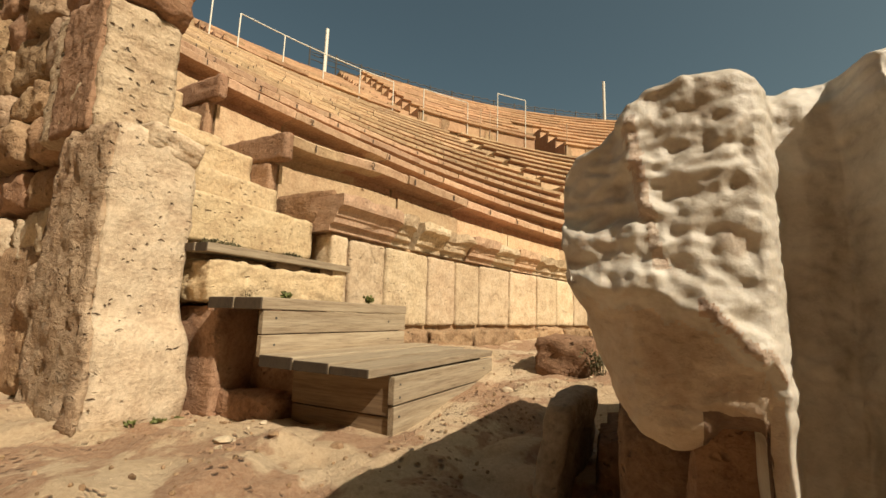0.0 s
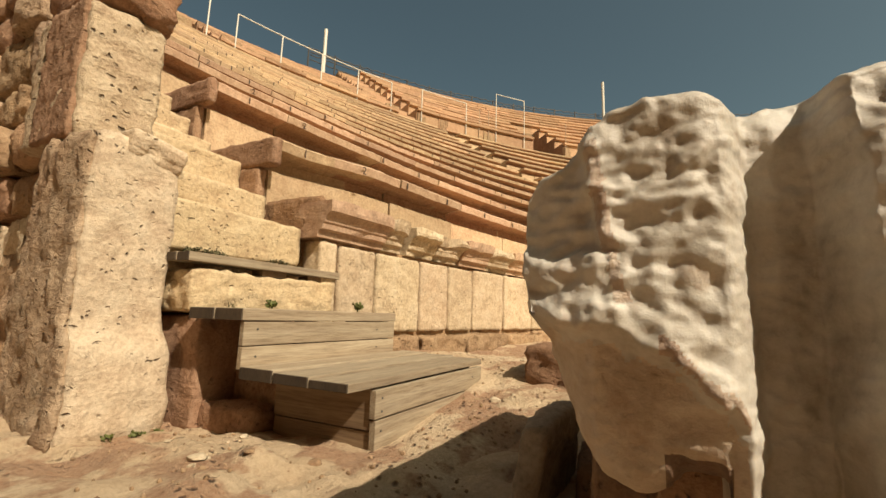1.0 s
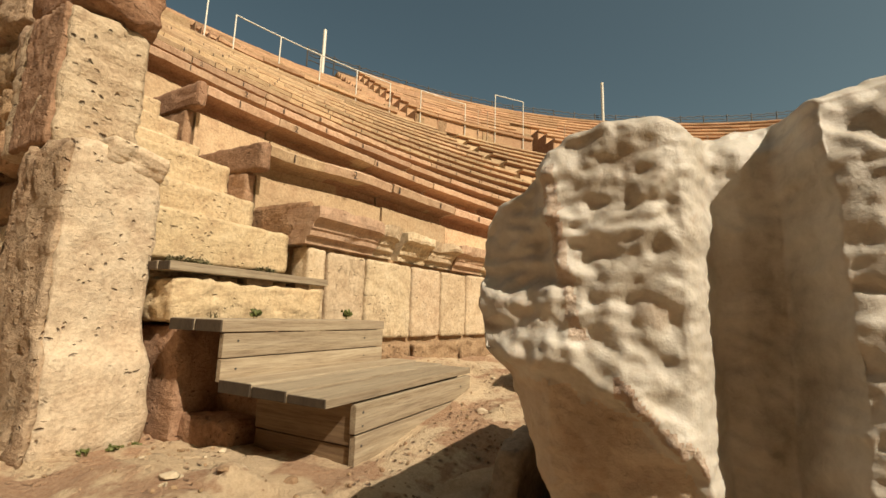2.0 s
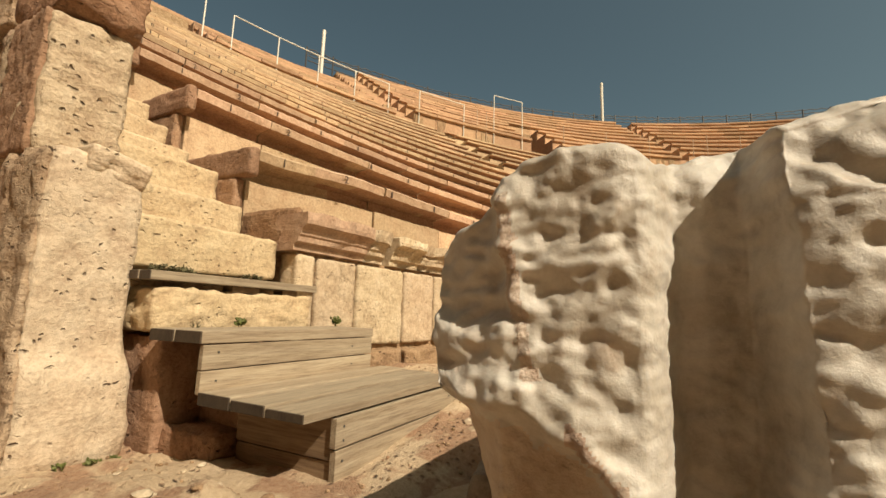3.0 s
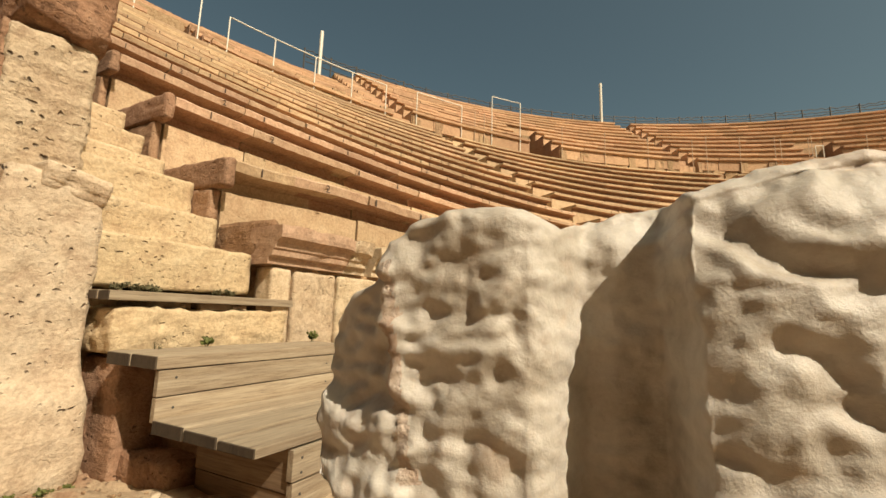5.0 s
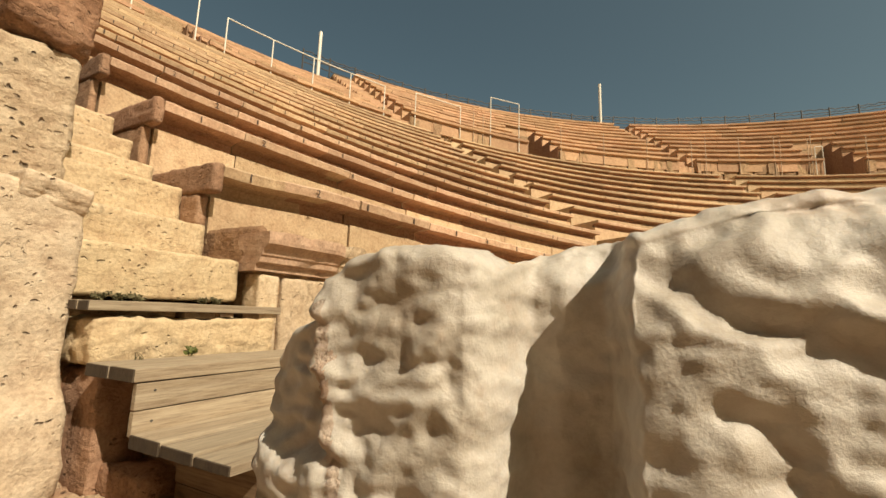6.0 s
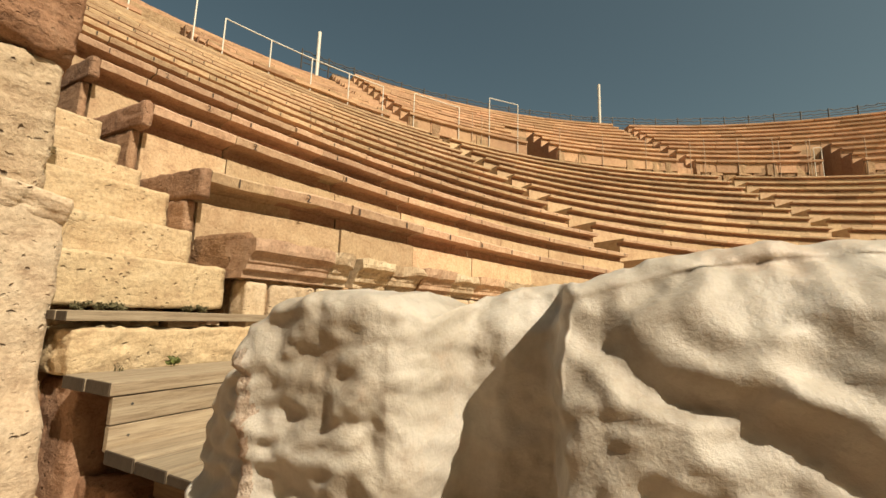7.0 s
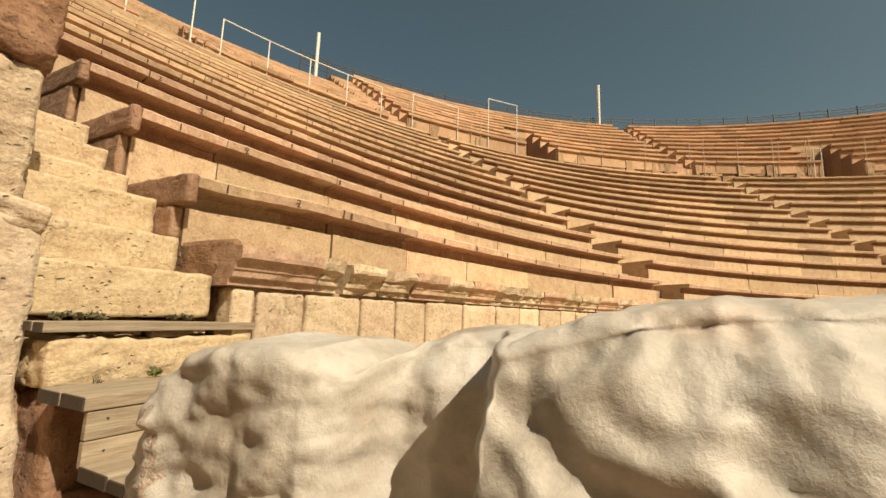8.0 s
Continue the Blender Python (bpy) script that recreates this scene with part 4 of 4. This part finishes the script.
def build_marble():
    xs, x = [], 0.576
    while x < 1.38:
        xs.append(x)
        x += 0.0011 if 0.744 < x < 0.790 else 0.0014 if 0.830 < x < 0.866 else 0.0024 if x < 1.0 else 0.006
    n, m = len(xs) - 1, 200
    grid = []
    for x in xs:
        top, foot = line_table(MARBLE_TOP, x), line_table(MARBLE_FOOT, x)
        knee = max(0.245, foot + 0.015)
        column = []
        for j in range(m + 1):
            t = j / m
            if t < 0.74:
                f = t / 0.74
                z = foot + (knee - foot) * f / 0.22 if f < 0.22 else knee + (top - 0.010 - knee) * (f - 0.22) / 0.78
                y, *kind = marble_front(x, z)
                c = Vector((x, y, z))
            else:
                f = (t - 0.74) / 0.26
                a = min(1.0, f / 0.2)
                y, *kind = marble_front(x, top - 0.010)
                back = 0.014 * (1 - math.cos(a * math.pi / 2)) + max(0.0, f - 0.2) / 0.8 * 0.78
                c = Vector((x - back * 0.03, y + back, top - 0.010 * (1 - math.sin(a * math.pi / 2)) + 0.005 * min(1, back / 0.06) - 0.16 * max(0, back - 0.10)))
            column.append((c, kind))
        grid.append(column)
    verts = []
    for i in range(n + 1):
        for j in range(m + 1):
            c, (slab, mass, crust, below) = grid[i][j]
            a = grid[min(i + 1, n)][j][0] - grid[max(i - 1, 0)][j][0]
            b = grid[i][min(j + 1, m)][0] - grid[i][max(j - 1, 0)][0]
            nrm = a.cross(b).normalized()
            over = smooth(j / m, 0.72, 0.80)
            q = Vector((c.x, c.y * 0.6, c.z))
            wq = q + Vector((noise.noise(q * 17), noise.noise(q * 17 + Vector((7, 0, 0))), noise.noise(q * 17 + Vector((0, 9, 0))))) * 0.010
            wide = Vector((wq.x, wq.y, wq.z * 1.45))
            lump = noise.noise(wide * 30 + Vector((0, 5, 0)))
            small = noise.noise(wide * 62 + Vector((9, 0, 3)))
            crease = abs(noise.noise(wide * 42 + Vector((3, 1, 7))))
            fine = noise.noise(q * 120) + 0.6 * noise.noise(q * 260)
            rough = 1 - smooth(c.x, 0.733, 0.762)
            low = 1 - 0.6 * below
            d = slab * low * (0.25 + 0.75 * rough) * (1 - 0.6 * over) * (0.0062 * lump + 0.0042 * small - 0.0055 * (0.2 - crease) * smooth(lump, -0.1, 0.3))
            d -= slab * low * (1 - over) * (1 - smooth(c.x, 0.748, 0.764)) * hollowed(SLAB_HOLLOWS, wq.x, wq.z) * 0.70
            crusty = math.exp(-((c.x - crust) / 0.007) ** 2) * smooth(c.z, 0.37, 0.39) * slab * (1 - over)
            edge = math.exp(-((c.z - lerp_table(MARBLE_RIDGE, c.x) - 0.006) / 0.010) ** 2) * smooth(c.x, 0.69, 0.72) * (1 - smooth(c.x, 0.745, 0.760)) * slab * (1 - over)
            d += (crusty + edge) * (0.002 + 0.0075 * abs(noise.noise(q * 95)) + 0.003 * noise.noise(q * 190))
            slant = Vector((c.x * 0.85 - c.z * 0.53, c.y * 0.5, (c.z * 0.85 + c.x * 0.53) * 1.5))
            folds = 0.0062 * noise.noise(slant * 17 + wq * 8) + 0.0040 * noise.noise(slant * 36 + wq * 9) - 0.0035 * abs(noise.noise(wide * 25 + Vector((4, 2, 0)))) + 0.0038 * small + 0.0030 * crease
            d += 0.75 * mass * (1 - 0.45 * over) * folds - 0.62 * mass * hollowed(MASS_HOLLOWS, wq.x, wq.z)
            d += (1 - slab) * (1 - mass) * (0.0025 * small + 0.003 * lump)
            d += 0.0013 * noise.noise(wide * 95) + 0.0006 * fine + 0.003 * noise.noise(q * 7)
            verts.append(tuple(c + nrm * d))
    w = m + 1
    faces = [(i * w + j, (i + 1) * w + j, (i + 1) * w + j + 1, i * w + j + 1) for i in range(n) for j in range(m)]
    # back, ends and bed close the block
    base = len(verts)
    for i in range(n + 1):
        v = verts[i * w + m]
        verts.append((v[0], v[1] + 0.01, max(verts[i * w][2], 0.02)))
    for i in range(n):
        faces.append((i * w + m, (i + 1) * w + m, base + i + 1, base + i))
        faces.append((base + i, base + i + 1, (i + 1) * w, i * w))
    faces.append(tuple([j for j in range(w)] + [base]))
    faces.append(tuple([n * w + j for j in range(w)][::-1] + [base + n])[::-1])
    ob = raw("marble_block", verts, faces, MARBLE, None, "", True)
    for mat in (MARBLE_CRUST, MARBLE_STAINED, MARBLE_DARK_FOOT):
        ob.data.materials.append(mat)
    for p in ob.data.polygons:                              # crust along the break, soil patina on the buried foot, dark brown lowest patch
        c = p.center
        if c.x > 0.775 or c.y > 1.24:
            continue
        ragged = 0.5 * noise.noise(c * 60) + 0.4 * noise.noise(c * 140)
        crust = 0.648 + 0.17 * max(0.0, 0.515 - c.z)
        ridge = lerp_table(MARBLE_RIDGE, c.x)
        if abs(c.x - crust) < 0.006 + 0.007 * ragged and 0.372 < c.z < 0.53:
            p.material_index = 1
        elif c.x > 0.70 and abs(c.z - ridge - 0.004) < 0.006 + 0.010 * ragged and c.x < 0.765:
            p.material_index = 1
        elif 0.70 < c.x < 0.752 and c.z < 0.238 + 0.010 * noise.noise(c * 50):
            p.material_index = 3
        elif c.z < ridge - 0.016 + 0.022 * ragged and c.x < 0.762:
            p.material_index = 2
    tagged(ob, "large broken fragment of white weathered marble", "marble block")
    rock = part("support_stone", rough_box(0.60, 0.86, 1.31, 1.62, -0.03, 0.205, 0.03, 0.014, 9, 0.03, 3.3), BROWN, None, "", True)
    tagged(rock, "brown stone under the marble fragment", "stone")
    rock = part("support_stone", rough_box(0.69, 0.765, 1.225, 1.305, -0.03, 0.232, 0.014, 0.012, 14, 0.012, 5.7), BROWN, None, "", True)
    tagged(rock, "dark brown stone wedged under the marble fragment", "stone")


def build_loose_stones():
    g = part("leaning_slab", rough_box(0.452, 0.502, 1.46, 1.80, -0.05, 0.172, 0.014, 0.012, 11, 0.008, 1.3, lambda c: c + Vector((0.10 * c.z, 0.10 * c.z, 0))), GREY, None, "", True)
    tagged(g, "grey stone slab standing beside the marble fragment", "stone")
    # brown block added to stand in for the deep shade behind the marble
    b = part("sunken_stone", rough_box(0.535, 0.70, 1.56, 1.86, -0.04, 0.11, 0.02, 0.014, 10, 0.02, 4.4), BROWN, None, "", True)
    tagged(b, "brown stone added to fill the dark gap behind the marble", "stone")
    r = part("dark_stone", rough_box(0.17, 0.40, 2.48, 2.72, 0.02, 0.245, 0.016, 0.016, 15, 0.010, 8.3), BROWN, None, "", True)
    tagged(r, "dark brown broken stone on the ground", "stone")


build_marble()
build_loose_stones()


# ---- railings, poles and fence ----
def build_rail(t0, t1, n, z0, z1, rail=True, r=WALL_R - 0.08):
    rl = thing("railing", "white painted steel tube railing on the walkway", "railing", "railings")
    ts = [t0 + (t1 - t0) * i / (n - 1) for i in range(n)]
    for t in ts:
        part("post", tube([polar(r, t, z0), polar(r, t, z1)], 0.019 if rail else 0.016, 8), WHITE if rail else TANPAINT, rl)
    if rail:
        part("top_rail", tube([polar(r, t0 + (t1 - t0) * i / 12, z1) for i in range(13)], 0.018, 8), WHITE, rl)


build_rail(164.3, 152.4, 5, WALK_Z, 8.35)
build_rail(172.5, 166.0, 3, WALK_Z, 8.55)
build_rail(149.5, 145.0, 2, WALK_Z, 8.50)
build_rail(143.6, 142.6, 2, WALK_Z, 8.45, False)
build_rail(141.8, 138.7, 2, WALK_Z, 9.25)
build_rail(134.0, 119.5, 4, WALK_Z, 8.6, False)
build_rail(118.0, 107.6, 4, WALK_Z, 8.8, False)
build_rail(110.5, 107.9, 2, WALK_Z, 8.7, False)
build_rail(107.3, 106.6, 2, WALK_Z, 8.3)
build_rail(102.8, 92.0, 4, WALK_Z, 8.7, False)


def build_poles():
    for deg, top in ((152.9, 14.3), (121.6, 15.25), (166.2, 14.6)):
        p = thing("floodlight_pole", "plain white steel pole behind the top row", "pole", "poles")
        r = 31.3
        base = UP_Z + UP_RISE * (UP_ROWS - 1) + LIP - 0.02 if deg < 151 else 11.49
        bm = tube([polar(r, deg, base), polar(r, deg, (base + top) / 2), polar(r, deg, top)], 0.085 if deg < 160 else 0.06, 10)
        part("shaft", bm, WHITE if deg < 160 else IRON, p)
        part("foot_plate", tube([polar(r, deg, base), polar(r, deg, base + 0.04)], 0.2, 10), WHITE if deg < 160 else IRON, p)


def build_fence():
    f = thing("fence", "dark wire fence along the top of the theatre", "fence")
    base = UP_Z + UP_RISE * (UP_ROWS - 1) + LIP - 0.02
    r = 31.6
    ts = [88 + 2.45 * i for i in range(28)]
    for t in ts:
        part("post", tube([polar(r, t, base), polar(r, t, base + 1.05)], 0.04, 6), IRON, f)
    for h, sag in ((0.35, 0.02), (0.62, 0.03), (0.80, 0.05), (0.97, 0.05)):
        part("wire", tube([polar(r, 88 + 66 * i / 220, base + h + sag * math.sin(i * 2.3 + h * 9) * (1 if i % 3 else -1)) for i in range(221)], 0.026, 5), IRON, f)


build_poles()
build_fence()


# ---- numbers painted on the seat lips ----
def paint_number(row, k, deg, body):
    a = radians(deg)
    right, inward = Vector((math.sin(a), -math.cos(a), 0)), Vector((-math.cos(a), -math.sin(a), 0))
    at = polar(R1 + RUN * k - 0.103, deg, Z1 + RISE * k + 0.086)
    if k == 0:                                              # the last stones of the first row stand back
        at.x -= 0.11 * smooth(at.y, 2.75, 2.2)
    m = Matrix((right, Vector((0, 0, 1)), inward)).transposed().to_4x4()
    m.translation = at
    if body:
        cu = bpy.data.curves.new("seat_number", "FONT")
        cu.body, cu.size, cu.extrude, cu.align_x = body, 0.062, 0.0012, "CENTER"
        tmp = bpy.data.objects.new("seat_number", cu)
        scene.collection.objects.link(tmp)
        bpy.context.view_layer.update()
        me = bpy.data.meshes.new_from_object(tmp)
        bpy.data.objects.remove(tmp)
    else:
        me = bpy.data.meshes.new("seat_mark")
        bm = bmesh.new()
        bmesh.ops.create_cube(bm, size=1.0, matrix=Matrix.LocRotScale((0, 0.022, 0), None, (0.012, 0.040, 0.003)))
        bm.to_mesh(me)
        bm.free()
    me.transform(m)
    part_mesh("seat_number" if body else "seat_mark", me, PAINT, row, "black painted number" if body else "worn black painted mark")


def build_numbers():
    readable = {0: [(174.6, "1"), (173.3, "2")], 1: [(174.6, "1"), (173.1, "2")], 2: [(174.6, "1"), (173.1, "2")], 3: [(174.7, "1"), (173.3, "2")]}
    rng = random.Random(31)
    for k in range(9):
        for deg, body in readable.get(k, []):
            paint_number(SEAT_ROWS[k], k, deg, body)
        step = math.degrees(0.47 / (R1 + RUN * k))
        t = 172.0 if k < 4 else 174.5
        while t > 151:
            if rng.random() < 0.8:
                paint_number(SEAT_ROWS[k], k, t + rng.uniform(-0.1, 0.1), "")
            t -= step


build_numbers()


# ---- weeds ----
def weed(name, at, blades, height, spread, mat, label, leaf=0.0, seed=1):
    """A tuft: bent tapering blades, with small oval leaves where leaf is their length."""
    rng = random.Random(seed)
    bm = bmesh.new()
    at = Vector(at)
    for _ in range(blades):
        a = rng.uniform(0, 2 * math.pi)
        out = Vector((math.cos(a), math.sin(a), 0))
        side = Vector((-out.y, out.x, 0))
        h, r, w = height * rng.uniform(0.5, 1.0), spread * rng.uniform(0.3, 1.0), rng.uniform(0.0012, 0.0022)
        foot = at + Vector((rng.uniform(-1, 1), rng.uniform(-1, 1), 0)) * spread * 0.3
        prev = None
        for q in range(5):
            t = q / 4
            c = foot + out * r * t * t + Vector((0, 0, h * (t - 0.25 * t * t)))
            ww = w * (1.05 - t)
            cur = (bm.verts.new(c - side * ww), bm.verts.new(c + side * ww))
            if prev:
                bm.faces.new((prev[0], prev[1], cur[1], cur[0]))
            prev = cur
        if leaf:
            for _ in range(4):
                t = rng.uniform(0.3, 1.0)
                c = foot + out * r * t * t + Vector((0, 0, h * (t - 0.25 * t * t)))
                d = Vector((rng.uniform(-1, 1), rng.uniform(-1, 1), rng.uniform(-0.2, 1))).normalized()
                u = d.cross(Vector((rng.uniform(-1, 1), rng.uniform(-1, 1), 0.3))).normalized()
                n = d.cross(u) * 0.15
                pts = [c, c + d * leaf * 0.3 + u * leaf * 0.3, c + d * leaf * 0.7 + u * leaf * 0.28 + n * leaf, c + d * leaf, c + d * leaf * 0.7 - u * leaf * 0.28 + n * leaf, c + d * leaf * 0.3 - u * leaf * 0.3]
                bm.faces.new([bm.verts.new(p) for p in pts])
    ob = part(name, bm, mat, None)
    tagged(ob, label, "plant", "weeds")


weed("leafy_weed", (-0.60, 1.845, 0.361), 5, 0.035, 0.012, LEAF, "small bright green weed growing behind the step", 0.024, 1)
weed("leafy_weed", (-0.585, 2.335, 0.361), 10, 0.055, 0.03, LEAF, "leafy green weed at the end of the step", 0.022, 2)
weed("dry_grass", (-0.60, 1.68, 0.361), 14, 0.035, 0.035, DRY, "dry grass tuft behind the middle step", 0.0, 3)
for yy, sd in ((1.62, 4), (1.68, 5), (1.74, 6), (1.98, 7), (2.03, 8)):
    weed("low_weed", (-0.762, yy, 0.541), 18, 0.036, 0.036, DRY, "low dark weeds along the upper plank", 0.012, sd)
for xx, yy, sd in ((-0.682, 1.40, 9), (-0.675, 1.47, 10), (-0.672, 1.53, 12)):
    weed("green_weed", (xx, yy, ground_z(xx, yy)), 8, 0.022, 0.03, LEAF, "small green weed at the pilaster foot", 0.012, sd)
weed("grass_tuft", (0.43, 2.44, ground_z(0.43, 2.44)), 40, 0.13, 0.09, DRY, "grass tuft beside the dark stone", 0.014, 11)


# ---- loose rubble on the floor ----
def pebble(rng, size):
    bm = bmesh.new()
    bmesh.ops.create_icosphere(bm, subdivisions=2, radius=1.0)
    cut = [Vector((rng.gauss(0, 1), rng.gauss(0, 1), rng.gauss(0, 1))).normalized() for _ in range(7)]
    off = Vector((rng.random() * 50, rng.random() * 50, 0))
    sc = Vector((rng.uniform(0.7, 1.3), rng.uniform(0.7, 1.3), rng.uniform(0.35, 0.7))) * size
    for v in bm.verts:
        for c in cut:                                       # broken faces
            over = v.co.dot(c) - 0.62
            if over > 0:
                v.co -= c * over
        k = 1 + 0.25 * noise.noise(v.co * 1.3 + off) + 0.15 * noise.noise(v.co * 3.1 + off)
        v.co = Vector((v.co.x * sc.x, v.co.y * sc.y, v.co.z * sc.z)) * k
    return bm


def build_rubble():
    rng = random.Random(77)
    # larger pieces are things of their own
    for i in range(30):
        if i < 20:
            x, y = rng.uniform(0.02, 0.45), rng.uniform(1.72, 3.1)
        else:
            x, y = rng.uniform(-0.45, 0.15), rng.uniform(1.30, 1.60)
        size = rng.uniform(0.006, 0.016) if i % 6 else rng.uniform(0.018, 0.030)
        bm = pebble(rng, size)
        for v in bm.verts:
            v.co += Vector((x, y, ground_z(x, y) + size * 0.10))
        ob = part("stone_fragment", bm, rng.choice((ASHLAR, ASHLAR, RUBBLE)), None)
        tagged(ob, "broken limestone fragment lying on the floor", "stone", "rubble on the floor")
    bm = bmesh.new()
    for i in range(420):
        x, y = rng.gauss(0.0, 0.45), rng.gauss(1.75, 0.45)
        if -0.41 < x < 0.02 and 1.56 < y < 2.45 or x < -0.68:
            continue
        size = rng.uniform(0.002, 0.008)
        m = bmesh.ops.create_icosphere(bm, subdivisions=1, radius=1.0, matrix=Matrix.LocRotScale((x, y, ground_z(x, y) + size * 0.2), Euler((rng.random() * 6, rng.random() * 6, 0)), (size, size * rng.uniform(0.6, 1.2), size * 0.7)))
    ob = part("gravel", bm, RUBBLE, None)
    tagged(ob, "scattered small gravel on the floor", "gravel", "", "stuff")


build_rubble()
